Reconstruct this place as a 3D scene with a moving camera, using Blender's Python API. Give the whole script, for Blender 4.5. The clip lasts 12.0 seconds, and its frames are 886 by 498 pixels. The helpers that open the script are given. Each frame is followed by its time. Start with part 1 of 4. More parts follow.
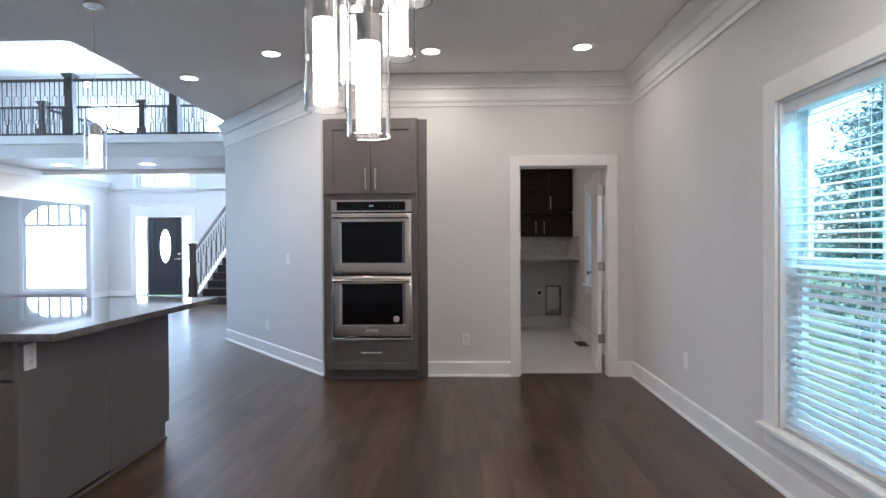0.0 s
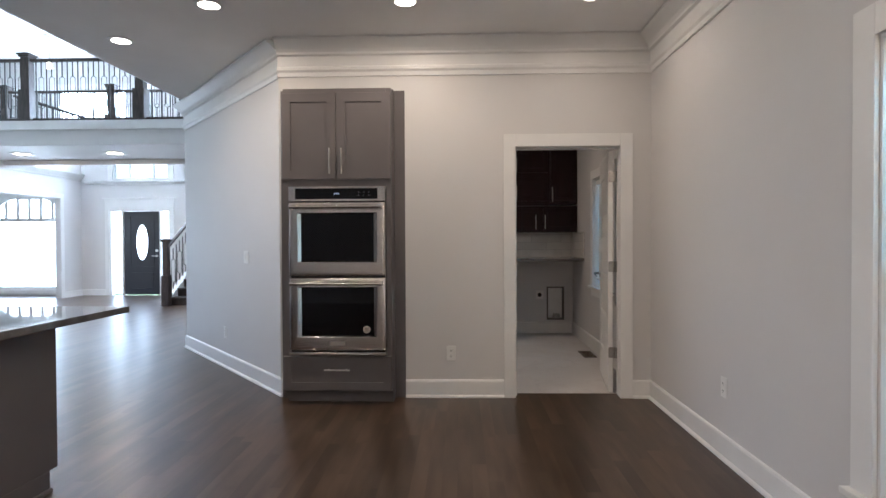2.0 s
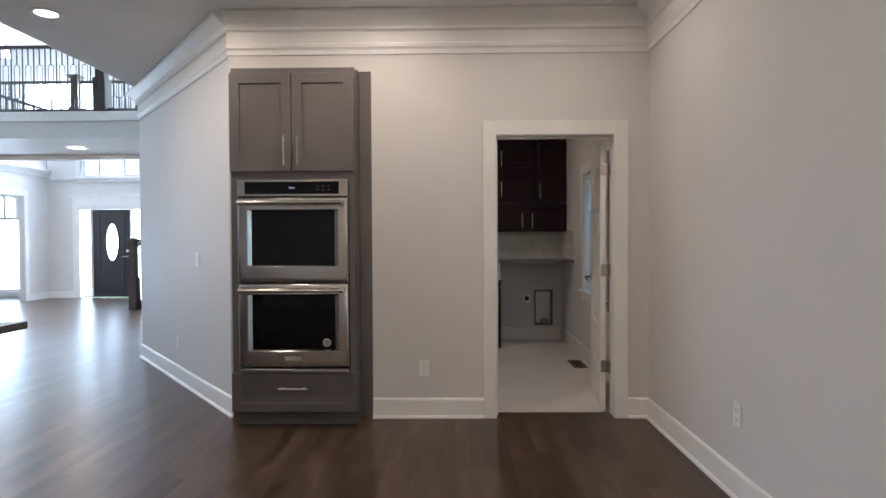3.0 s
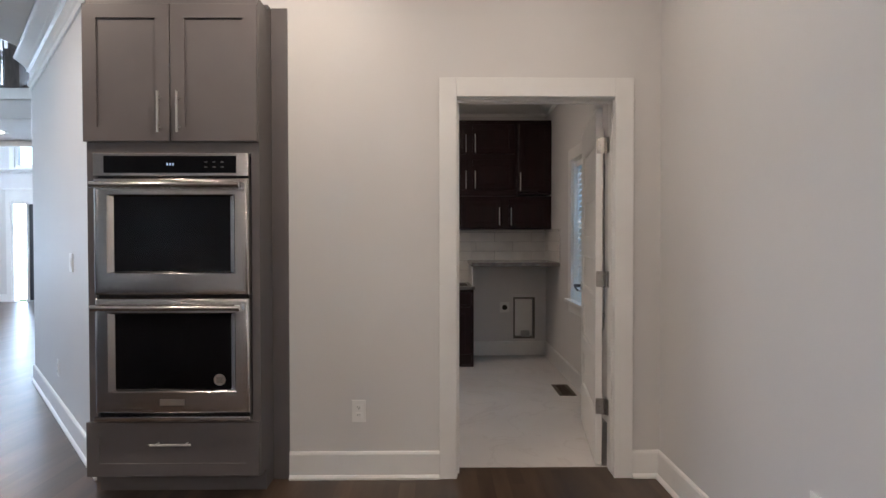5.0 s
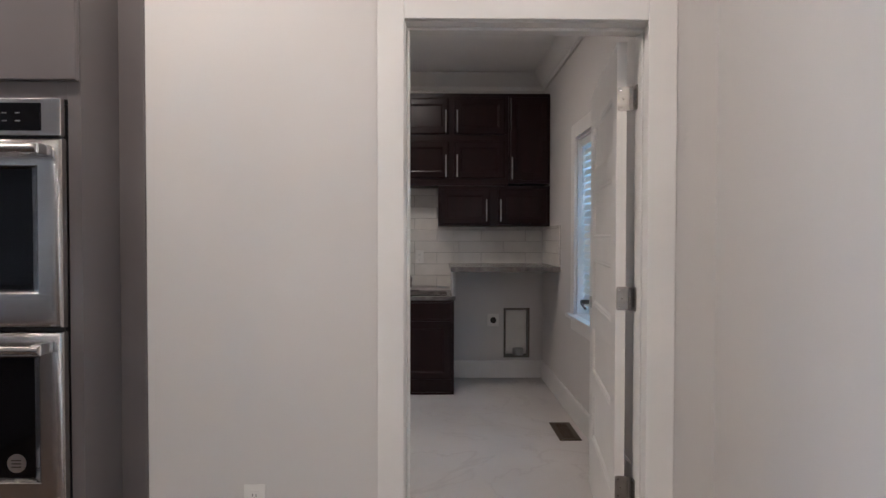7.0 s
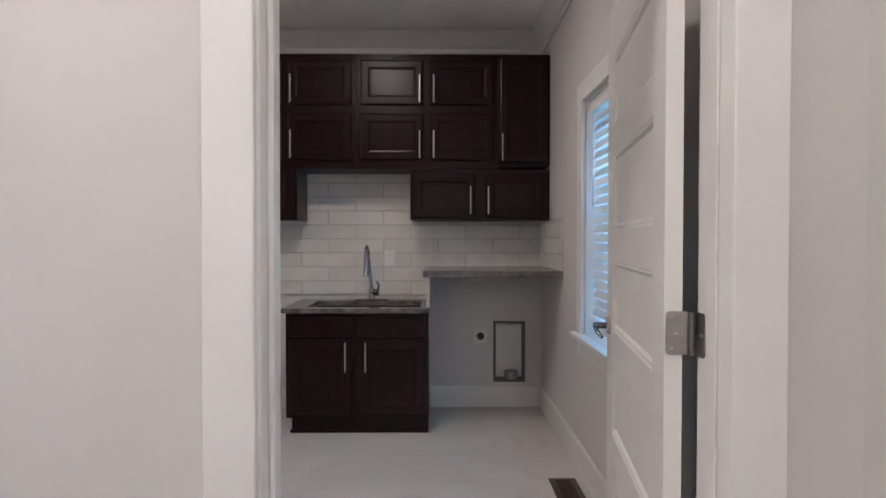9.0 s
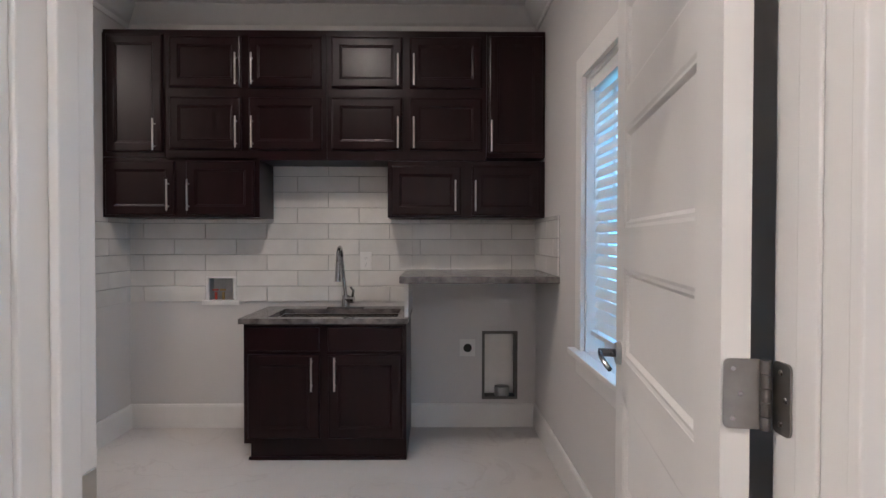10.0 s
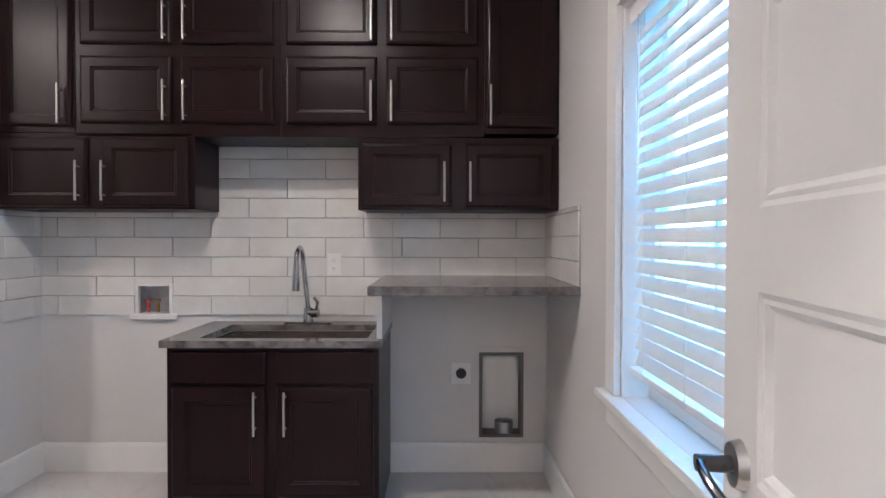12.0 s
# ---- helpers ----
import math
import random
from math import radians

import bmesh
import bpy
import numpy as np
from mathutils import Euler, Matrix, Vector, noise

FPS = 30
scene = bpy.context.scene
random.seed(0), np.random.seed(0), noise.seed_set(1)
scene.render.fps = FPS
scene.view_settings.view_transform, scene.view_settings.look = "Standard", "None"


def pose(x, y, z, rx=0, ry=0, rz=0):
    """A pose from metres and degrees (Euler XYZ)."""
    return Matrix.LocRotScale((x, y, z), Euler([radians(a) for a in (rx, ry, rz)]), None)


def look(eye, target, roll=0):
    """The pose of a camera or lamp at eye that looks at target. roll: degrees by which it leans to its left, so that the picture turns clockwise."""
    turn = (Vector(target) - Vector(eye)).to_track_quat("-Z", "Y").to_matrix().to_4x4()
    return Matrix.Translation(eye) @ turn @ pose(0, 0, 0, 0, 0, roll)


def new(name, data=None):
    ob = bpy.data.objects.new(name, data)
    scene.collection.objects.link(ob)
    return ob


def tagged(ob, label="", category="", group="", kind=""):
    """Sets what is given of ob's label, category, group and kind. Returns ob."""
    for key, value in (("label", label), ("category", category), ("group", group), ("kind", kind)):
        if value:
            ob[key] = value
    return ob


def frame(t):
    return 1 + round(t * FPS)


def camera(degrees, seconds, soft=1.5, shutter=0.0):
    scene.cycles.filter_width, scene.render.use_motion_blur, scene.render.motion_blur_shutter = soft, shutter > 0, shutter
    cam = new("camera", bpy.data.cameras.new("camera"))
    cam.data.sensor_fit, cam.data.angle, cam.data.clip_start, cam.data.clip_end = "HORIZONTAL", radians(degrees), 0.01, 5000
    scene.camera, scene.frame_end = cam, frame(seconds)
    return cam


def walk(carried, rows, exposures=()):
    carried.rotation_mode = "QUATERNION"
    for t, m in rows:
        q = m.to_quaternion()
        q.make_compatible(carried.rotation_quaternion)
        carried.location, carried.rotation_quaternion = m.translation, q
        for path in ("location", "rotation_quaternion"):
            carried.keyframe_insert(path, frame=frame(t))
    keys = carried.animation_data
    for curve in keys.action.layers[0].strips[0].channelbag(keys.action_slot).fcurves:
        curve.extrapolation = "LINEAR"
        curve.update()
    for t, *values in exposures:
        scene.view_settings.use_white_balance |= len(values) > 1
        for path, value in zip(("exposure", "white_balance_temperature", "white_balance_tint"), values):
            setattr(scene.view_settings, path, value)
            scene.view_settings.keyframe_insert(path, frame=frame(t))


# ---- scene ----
# ---- the walk ----
cam = camera(74.87, 12.0)
PATH = [
    (0.0, 0.000, 0.000, 1.316, 89.41, 0.35, 1.59),
    (0.5, 0.011, 0.185, 1.309, 89.37, 0.39, 1.67),
    (1.0, 0.059, 0.404, 1.308, 89.26, 0.40, 1.73),
    (1.5, 0.111, 0.645, 1.305, 89.21, 0.31, 1.75),
    (2.0, 0.146, 0.926, 1.302, 89.12, 0.26, 1.76),
    (2.5, 0.181, 1.192, 1.314, 89.06, 0.27, 1.59),
    (3.0, 0.270, 1.474, 1.312, 89.02, 0.30, 0.87),
    (5.0, 0.487, 2.570, 1.302, 88.98, 0.06, -0.59),
    (5.5, 0.572, 2.845, 1.307, 88.85, -0.09, -0.63),
    (6.0, 0.623, 3.108, 1.306, 88.81, -0.12, -0.68),
    (6.5, 0.650, 3.420, 1.310, 88.84, -0.15, -0.72),
    (7.0, 0.701, 3.654, 1.304, 88.83, -0.08, -0.76),
    (9.0, 0.918, 4.651, 1.266, 89.02, -0.05, -0.50),
    (9.5, 0.979, 4.919, 1.259, 88.97, -0.09, -0.61),
    (10.0, 1.020, 5.108, 1.269, 89.02, -0.09, -0.76),
    (10.5, 1.072, 5.326, 1.264, 88.81, -0.17, -0.45),
    (11.0, 1.073, 5.558, 1.260, 88.99, -0.24, -0.50),
    (11.5, 1.096, 5.731, 1.256, 89.01, -0.30, -0.21),
    (12.0, 1.119, 5.881, 1.258, 89.07, -0.14, -0.36),
]

EXPO = [(0.0, 2.03, 5350, 13), (1.5, 1.88, 5600, 14), (2.5, 1.80, 5850, 15), (5.0, 1.96, 5750, 15), (7.0, 2.25, 5450, 15.5), (9.0, 2.62, 5330, 16),
        (10.0, 2.78, 5380, 16), (11.0, 3.08, 5350, 16), (12.0, 3.36, 5180, 16)]
walk(cam, [(t, pose(x, y, z, rx, ry, rz)) for t, x, y, z, rx, ry, rz in PATH], EXPO)

# ---- world and sun ----
world = bpy.data.worlds.new("sky")
scene.world = world
world.use_nodes = True
wn = world.node_tree.nodes
sky = wn.new("ShaderNodeTexSky")
sky.sky_type = 'NISHITA'
sky.sun_disc = False
sky.sun_elevation = radians(62)
sky.sun_rotation = radians(225)
wn["Background"].inputs["Strength"].default_value = 0.15
world.node_tree.links.new(sky.outputs[0], wn["Background"].inputs["Color"])


def lamp(name, kind, m, energy, color=(1, 1, 1), **kw):
    d = bpy.data.lights.new(name, kind)
    d.energy, d.color = energy, color
    if "size" in kw:
        d.shape, d.size, d.size_y = 'RECTANGLE', kw["size"][0], kw["size"][1]
    if "disk" in kw:
        d.shape, d.size = 'DISK', kw["disk"]
    if "spread" in kw:
        d.spread = radians(kw["spread"])
    if "angle" in kw:
        d.angle = radians(kw["angle"])
    ob = new(name, d)
    ob.matrix_world = m
    return ob


lamp("sun", 'SUN', look((-9, -9, 24), (0, 0, 0)), 3.0, (1, 0.95, 0.88), angle=0.5)
DAY = (0.76, 0.90, 1.0)
# daylight standing in the window openings, apart from the two added lamps
# added sky stand-in outside, above the opening and unseen; brightens the blind slats
lamp("added_lamp_above_side_window", 'AREA', look((2.35, 2.55, 2.62), (1.72, 2.55, 1.1)), 30, (0.40, 0.86, 1.0), size=(1.3, 0.7))
lamp("daylight_utility_window", 'AREA', look((1.856, 7.285, 1.38), (0, 7.285, 1.38)), 1.5, (0.13, 0.68, 1.0), size=(0.84, 1.2))
lamp("daylight_arch_window", 'AREA', look((-10.375, 14.87, 1.28), (-10.375, 8, 1.28)), 40, DAY, size=(1.85, 2.25))
lamp("daylight_sidelights", 'AREA', look((-7.61, 14.87, 1.05), (-7.61, 8, 1.05)), 26, DAY, size=(1.48, 2.05))
# added lamp inside the unseen west opening, to brighten the great room
lamp("added_great_room_lamp", 'AREA', look((-11.8, 7.3, 2.8), (-5, 7.6, 1.8)), 24, DAY, size=(4.5, 4.0))
lamp("daylight_upper_window", 'AREA', look((-5.35, 14.87, 4.37), (-5.35, 9, 4.37)), 105, DAY, size=(2.3, 1.25))
lamp("daylight_upper_window", 'AREA', look((-8.75, 14.87, 4.37), (-8.75, 9, 4.37)), 80, DAY, size=(1.7, 1.25))
WARM = (1.0, 0.80, 0.57)
# the four with y below 4 are added unseen, to brighten the room
DOWNLIGHTS = [(-1.60, 4.93, 2.95), (-2.63, 5.61, 2.95), (-0.23, 4.93, 2.95), (1.04, 4.88, 2.95), (1.04, 1.6, 2.95),
              (-1.6, 1.6, 2.95), (-0.23, -0.7, 2.95), (1.04, -0.7, 2.95), (-7.95, 11.4, 2.93), (-6.2, 11.4, 2.93), (0.45, 7.38, 2.80), (-1.86, 7.0, 2.80)]
for x, y, z in DOWNLIGHTS:
    lamp("downlight_lamp", 'AREA', look((x, y, z - 0.015), (x, y, 0)), 7 if y > 10 else 2.25 if y > 6.5 else (1.25 if x > 0.5 else 3.5) if y > 4 else (4.3 if x > 0.5 else 5.8), WARM, disk=0.13)


# ---- materials ----
def material(name, color, rough=0.5, metal=0.0, color2=None, scale=8.0, stretch=(1, 1, 1), bump=0.0, bump_scale=60.0, detail=4.0,
             random_tint=0.0, ior=1.45, rough_vary=0.08, coat=0.0):
    m = bpy.data.materials.new(name)
    m.use_nodes = True
    nt = m.node_tree
    n, l = nt.nodes, nt.links
    b = n["Principled BSDF"]
    b.inputs["Roughness"].default_value, b.inputs["Metallic"].default_value, b.inputs["IOR"].default_value = rough, metal, ior
    b.inputs["Coat Weight"].default_value = coat
    tc = n.new("ShaderNodeTexCoord")
    mp = n.new("ShaderNodeMapping")
    mp.inputs["Scale"].default_value = stretch
    l.new(tc.outputs["Object"], mp.inputs["Vector"])
    info = n.new("ShaderNodeObjectInfo")
    add = n.new("ShaderNodeVectorMath")
    add.operation = 'MULTIPLY_ADD'
    add.inputs[1].default_value = (1, 1, 1)
    l.new(mp.outputs[0], add.inputs[0])
    sc = n.new("ShaderNodeMath")
    sc.operation = 'MULTIPLY'
    sc.inputs[1].default_value = 37.0 if random_tint else 0.0
    l.new(info.outputs["Random"], sc.inputs[0])
    l.new(sc.outputs[0], add.inputs[2])
    nz = n.new("ShaderNodeTexNoise")
    nz.inputs["Scale"].default_value, nz.inputs["Detail"].default_value = scale, detail
    l.new(add.outputs[0], nz.inputs["Vector"])
    ramp = n.new("ShaderNodeValToRGB")
    c2 = color2 or tuple(min(1, c * 1.07) for c in color)
    ramp.color_ramp.elements[0].position, ramp.color_ramp.elements[1].position = 0.32, 0.68
    ramp.color_ramp.elements[0].color, ramp.color_ramp.elements[1].color = (*color, 1), (*c2, 1)
    l.new(nz.outputs["Fac"], ramp.inputs["Fac"])
    out = ramp.outputs["Color"]
    if random_tint:
        hsv = n.new("ShaderNodeHueSaturation")
        mr = n.new("ShaderNodeMapRange")
        mr.inputs["To Min"].default_value, mr.inputs["To Max"].default_value = 1 - random_tint, 1 + random_tint
        geo = n.new("ShaderNodeNewGeometry")
        mix = n.new("ShaderNodeMath")
        mix.operation = 'ADD'
        l.new(info.outputs["Random"], mix.inputs[0])
        l.new(geo.outputs["Random Per Island"], mix.inputs[1])
        fr = n.new("ShaderNodeMath")
        fr.operation = 'FRACT'
        l.new(mix.outputs[0], fr.inputs[0])
        l.new(fr.outputs[0], mr.inputs["Value"])
        l.new(mr.outputs[0], hsv.inputs["Value"])
        l.new(out, hsv.inputs["Color"])
        out = hsv.outputs["Color"]
    l.new(out, b.inputs["Base Color"])
    n2 = n.new("ShaderNodeTexNoise")
    n2.inputs["Scale"].default_value, n2.inputs["Detail"].default_value = bump_scale, 3.0
    l.new(mp.outputs[0], n2.inputs["Vector"])
    rr = n.new("ShaderNodeMapRange")
    rr.inputs["To Min"].default_value, rr.inputs["To Max"].default_value = max(0.0, rough - rough_vary), min(1.0, rough + rough_vary)
    l.new(nz.outputs["Fac"], rr.inputs["Value"])
    l.new(rr.outputs[0], b.inputs["Roughness"])
    if bump:
        bp = n.new("ShaderNodeBump")
        bp.inputs["Strength"].default_value, bp.inputs["Distance"].default_value = bump, 0.004
        l.new(n2.outputs["Fac"], bp.inputs["Height"])
        l.new(bp.outputs[0], b.inputs["Normal"])
    return m


def glow(name, color, strength):
    m = bpy.data.materials.new(name)
    m.use_nodes = True
    b = m.node_tree.nodes["Principled BSDF"]
    b.inputs["Base Color"].default_value = (*color, 1)
    b.inputs["Emission Color"].default_value, b.inputs["Emission Strength"].default_value = (*color, 1), strength
    return m


def glass(name, color=(1, 1, 1), rough=0.0):
    m = bpy.data.materials.new(name)
    m.use_nodes = True
    b = m.node_tree.nodes["Principled BSDF"]
    b.inputs["Base Color"].default_value = (*color, 1)
    b.inputs["Transmission Weight"].default_value, b.inputs["Roughness"].default_value = 1.0, rough
    b.inputs["IOR"].default_value = 1.45
    return m


M_WALL = material("wall_paint", (0.65, 0.632, 0.62), 0.55, color2=(0.675, 0.657, 0.645), scale=1.3, bump=0.06, bump_scale=220)
M_CEIL = material("ceiling_paint", (0.82, 0.81, 0.80), 0.75, scale=1.5, bump=0.05, bump_scale=200)
M_TRIM = material("trim_paint", (0.77, 0.76, 0.745), 0.36, rough_vary=0.05, scale=3, bump=0.02, bump_scale=90)
M_GREY = material("grey_cabinet_paint", (0.122, 0.110, 0.111), 0.36, color2=(0.138, 0.125, 0.125), scale=3, bump=0.03, bump_scale=160)
M_ESP = material("espresso_wood", (0.0092, 0.0020, 0.0030), 0.31, color2=(0.0145, 0.0036, 0.0048), scale=3, stretch=(5, 5, 0.8), rough_vary=0.02, ior=1.34)
M_STEEL = material("brushed_steel", (0.47, 0.44, 0.42), 0.20, 1.0, color2=(0.53, 0.50, 0.475), scale=4, stretch=(1, 1, 60), rough_vary=0.04)
M_NICKEL = material("satin_nickel", (0.55, 0.53, 0.50), 0.32, 1.0, scale=30, rough_vary=0.03)
sb_ = M_STEEL.node_tree.nodes["Principled BSDF"]
sb_.inputs["Anisotropic"].default_value, sb_.inputs["Anisotropic Rotation"].default_value = 0.8, 0.25
tg_ = M_STEEL.node_tree.nodes.new("ShaderNodeTangent")
tg_.direction_type, tg_.axis = 'RADIAL', 'Z'
M_STEEL.node_tree.links.new(tg_.outputs[0], sb_.inputs["Tangent"])
M_HINGE = material("dull_nickel", (0.36, 0.34, 0.315), 0.30, 1.0, color2=(0.42, 0.40, 0.375), scale=40, rough_vary=0.01)
# nickel darkened: the reflection of dark surroundings is put into the colour
M_LEVER = material("nickel_dark_reflection", (0.10, 0.10, 0.105), 0.25, 1.0, scale=30)
M_CHROME = material("chrome", (0.75, 0.75, 0.76), 0.07, 1.0, rough_vary=0.02)
# darker chrome copy: reflected dark cabinets are put into the base colour
M_FAUCET = material("chrome_reflecting_dark", (0.42, 0.41, 0.41), 0.10, 1.0, rough_vary=0.02)
M_BLACKGLASS = material("black_oven_glass", (0.004, 0.004, 0.005), 0.05, rough_vary=0.01, ior=1.30)
M_BLACK = material("black_plastic", (0.012, 0.012, 0.013), 0.45)
M_WOOD = material("dark_oak_plank", (0.046, 0.028, 0.0175), 0.31, color2=(0.092, 0.060, 0.040), scale=2.0, stretch=(6, 0.8, 1), detail=4,
                  random_tint=0.3, rough_vary=0.02)
M_GAP = material("floor_underlay", (0.045, 0.029, 0.019), 0.8)
M_MARBLE = material("pale_marble_floor", (0.60, 0.57, 0.555), 0.33, rough_vary=0.04, color2=(0.68, 0.655, 0.64), scale=1.6, detail=9, bump=0.02, bump_scale=20)
mt_ = M_MARBLE.node_tree
mb_ = mt_.nodes["Principled BSDF"]
was = mb_.inputs["Base Color"].links[0].from_socket
pos_ = mt_.nodes.new("ShaderNodeTexCoord").outputs["Object"]
# thin grey veins, then broad dusty buff stains
for scale_, dist_, lo_, hi_, col_ in ((0.9, 2.2, 0.485, 0.515, (0.53, 0.495, 0.48)), (0.75, 0.6, 0.56, 0.74, (0.53, 0.47, 0.40)), (5.0, 0.8, 0.66, 0.78, (0.42, 0.36, 0.30))):
    vn = mt_.nodes.new("ShaderNodeTexNoise")
    vn.inputs["Scale"].default_value, vn.inputs["Detail"].default_value, vn.inputs["Distortion"].default_value = scale_, 6.0, dist_
    mt_.links.new(pos_, vn.inputs["Vector"])
    vr = mt_.nodes.new("ShaderNodeValToRGB")
    el = vr.color_ramp.elements
    el[0].position, el[1].position = lo_, hi_
    el[0].color, el[1].color = (0, 0, 0, 1), (0.55, 0.55, 0.55, 1)
    if hi_ - lo_ < 0.05:
        el[1].position = (lo_ + hi_) / 2
        el.new(hi_).color = (0, 0, 0, 1)
    mt_.links.new(vn.outputs["Fac"], vr.inputs["Fac"])
    mx = mt_.nodes.new("ShaderNodeMix")
    mx.data_type = 'RGBA'
    mt_.links.new(vr.outputs["Color"], mx.inputs["Factor"])
    mt_.links.new(was, mx.inputs["A"])
    mx.inputs["B"].default_value = (*col_, 1)
    was = mx.outputs["Result"]
mt_.links.new(was, mb_.inputs["Base Color"])
M_TILE = material("white_glazed_tile", (0.68, 0.66, 0.63), 0.14, color2=(0.76, 0.74, 0.71), scale=6, bump=0.04, bump_scale=14, random_tint=0.04)
M_GROUT = material("grey_grout", (0.33, 0.32, 0.31), 0.9, scale=40, bump=0.1)
M_GRANITE = material("grey_granite", (0.070, 0.062, 0.060), 0.16, color2=(0.22, 0.20, 0.19), scale=17, detail=10, bump=0.02, bump_scale=60)
M_QUARTZ = material("grey_polished_stone", (0.085, 0.082, 0.08), 0.04, color2=(0.15, 0.145, 0.14), scale=12, detail=8, rough_vary=0.015, ior=1.55)
M_PLATE = material("white_plastic", (0.78, 0.77, 0.75), 0.35)
M_BLIND = material("white_blind_slat", (0.72, 0.72, 0.72), 0.4, scale=5, stretch=(3, 1, 3), bump=0.03)
M_STAIN = material("dark_stained_rail", (0.040, 0.030, 0.026), 0.4, color2=(0.075, 0.058, 0.05), scale=6, stretch=(5, 5, 1), bump=0.06)
M_IRON = material("black_iron", (0.012, 0.012, 0.013), 0.55)
M_GALV = material("galvanised_sheet", (0.42, 0.42, 0.42), 0.45, 0.8, color2=(0.55, 0.55, 0.55), scale=14, detail=6)
# darker copy of the sheet: dryer box recess shade, also the oven keys
M_GALVD = material("shade_and_key_grey", (0.13, 0.125, 0.12), 0.5, 0.5, scale=14)
M_VENT = material("brown_metal", (0.10, 0.075, 0.055), 0.5, 0.4)
M_FDOOR = material("dark_door_paint", (0.018, 0.017, 0.022), 0.35, scale=5, bump=0.04)
M_BRASS = material("brass", (0.55, 0.38, 0.16), 0.3, 1.0)
M_RED = material("red_valve", (0.45, 0.06, 0.04), 0.5)
M_LEAF = material("conifer_leaf", (0.045, 0.125, 0.10), 0.6, color2=(0.09, 0.19, 0.15), scale=3, random_tint=0.35)
M_BARK = material("bark", (0.10, 0.075, 0.06), 0.9, scale=12, stretch=(3, 3, 1), bump=0.5, bump_scale=20)
M_GRASS = material("lawn", (0.05, 0.10, 0.035), 0.9, color2=(0.10, 0.15, 0.06), scale=1.2, detail=8, bump=0.5, bump_scale=30)
M_GLASS = glass("clear_glass")
M_PANE = glass("window_glass", (0.93, 0.98, 1.0))
M_BULB = glow("lit_lamp", (1.0, 0.86, 0.66), 5.0)
M_BUBBLE = glow("lit_bubble_glass", (1.0, 0.88, 0.72), 3.0)
bt = M_BUBBLE.node_tree
bn = bt.nodes.new("ShaderNodeTexVoronoi")
bn.inputs["Scale"].default_value = 130.0
bc = bt.nodes.new("ShaderNodeTexCoord")
bt.links.new(bc.outputs["Object"], bn.inputs["Vector"])
bm_ = bt.nodes.new("ShaderNodeMapRange")
bm_.inputs["From Max"].default_value, bm_.inputs["To Min"].default_value, bm_.inputs["To Max"].default_value = 0.7, 0.12, 1.5
bt.links.new(bn.outputs["Distance"], bm_.inputs["Value"])
bt.links.new(bm_.outputs[0], bt.nodes["Principled BSDF"].inputs["Emission Strength"])
M_DISPLAY = glow("lit_display", (0.45, 0.6, 0.8), 0.12)


# ---- building blocks ----
def box(bm, x0, x1, y0, y1, z0, z1):
    vs = [bm.verts.new((x, y, z)) for z in (z0, z1) for y in (y0, y1) for x in (x0, x1)]
    for f in ((0, 2, 3, 1), (4, 5, 7, 6), (0, 1, 5, 4), (2, 6, 7, 3), (0, 4, 6, 2), (1, 3, 7, 5)):
        bm.faces.new([vs[i] for i in f])


def boxes(*bs, bevel=0.0):
    bm = bmesh.new()
    for b in bs:
        box(bm, *b)
    if bevel:
        bmesh.ops.bevel(bm, geom=bm.edges[:], offset=bevel, segments=2, profile=0.6, affect='EDGES', clamp_overlap=True)
    return bm


def cyl(bm, p0, p1, r0, r1=None, seg=20, caps=True):
    p0, p1 = Vector(p0), Vector(p1)
    q = (p1 - p0).to_track_quat('Z', 'Y').to_matrix().to_4x4()
    m = Matrix.Translation((p0 + p1) / 2) @ q
    bmesh.ops.create_cone(bm, cap_ends=caps, segments=seg, radius1=r0, radius2=r0 if r1 is None else r1, depth=(p1 - p0).length, matrix=m)
    return bm


def tube(bm, pts, r, seg=10):
    """A round bar swept along points."""
    pts = [Vector(p) for p in pts]
    rings = []
    for i, p in enumerate(pts):
        d = (pts[min(i + 1, len(pts) - 1)] - pts[max(i - 1, 0)]).normalized()
        q = d.to_track_quat('Z', 'Y').to_matrix()
        rings.append([bm.verts.new(p + q @ Vector((r * math.cos(a), r * math.sin(a), 0))) for a in [2 * math.pi * k / seg for k in range(seg)]])
    for a, b in zip(rings, rings[1:]):
        for k in range(seg):
            bm.faces.new((a[k], a[(k + 1) % seg], b[(k + 1) % seg], b[k]))
    bm.faces.new(rings[0][::-1])
    bm.faces.new(rings[-1])
    return bm


def sweep(bm, profile, a, b, inward):
    """A moulding with a profile of (out from wall, z), from a to b in plan; mitre-free."""
    a, b, n = Vector((*a, 0)), Vector((*b, 0)), Vector((*inward, 0)).normalized()
    ra = [bm.verts.new(a + n * o + Vector((0, 0, z))) for o, z in profile]
    rb = [bm.verts.new(b + n * o + Vector((0, 0, z))) for o, z in profile]
    k = len(profile)
    for i in range(k):
        bm.faces.new((ra[i], ra[(i + 1) % k], rb[(i + 1) % k], rb[i]))
    bm.faces.new(ra[::-1])
    bm.faces.new(rb)


def finish(bm, smooth=False):
    bmesh.ops.recalc_face_normals(bm, faces=bm.faces[:])
    if smooth:
        for f in bm.faces:
            f.smooth = True
        for e in bm.edges:
            if len(e.link_faces) == 2 and e.calc_face_angle(0) > 0.6:
                e.smooth = False


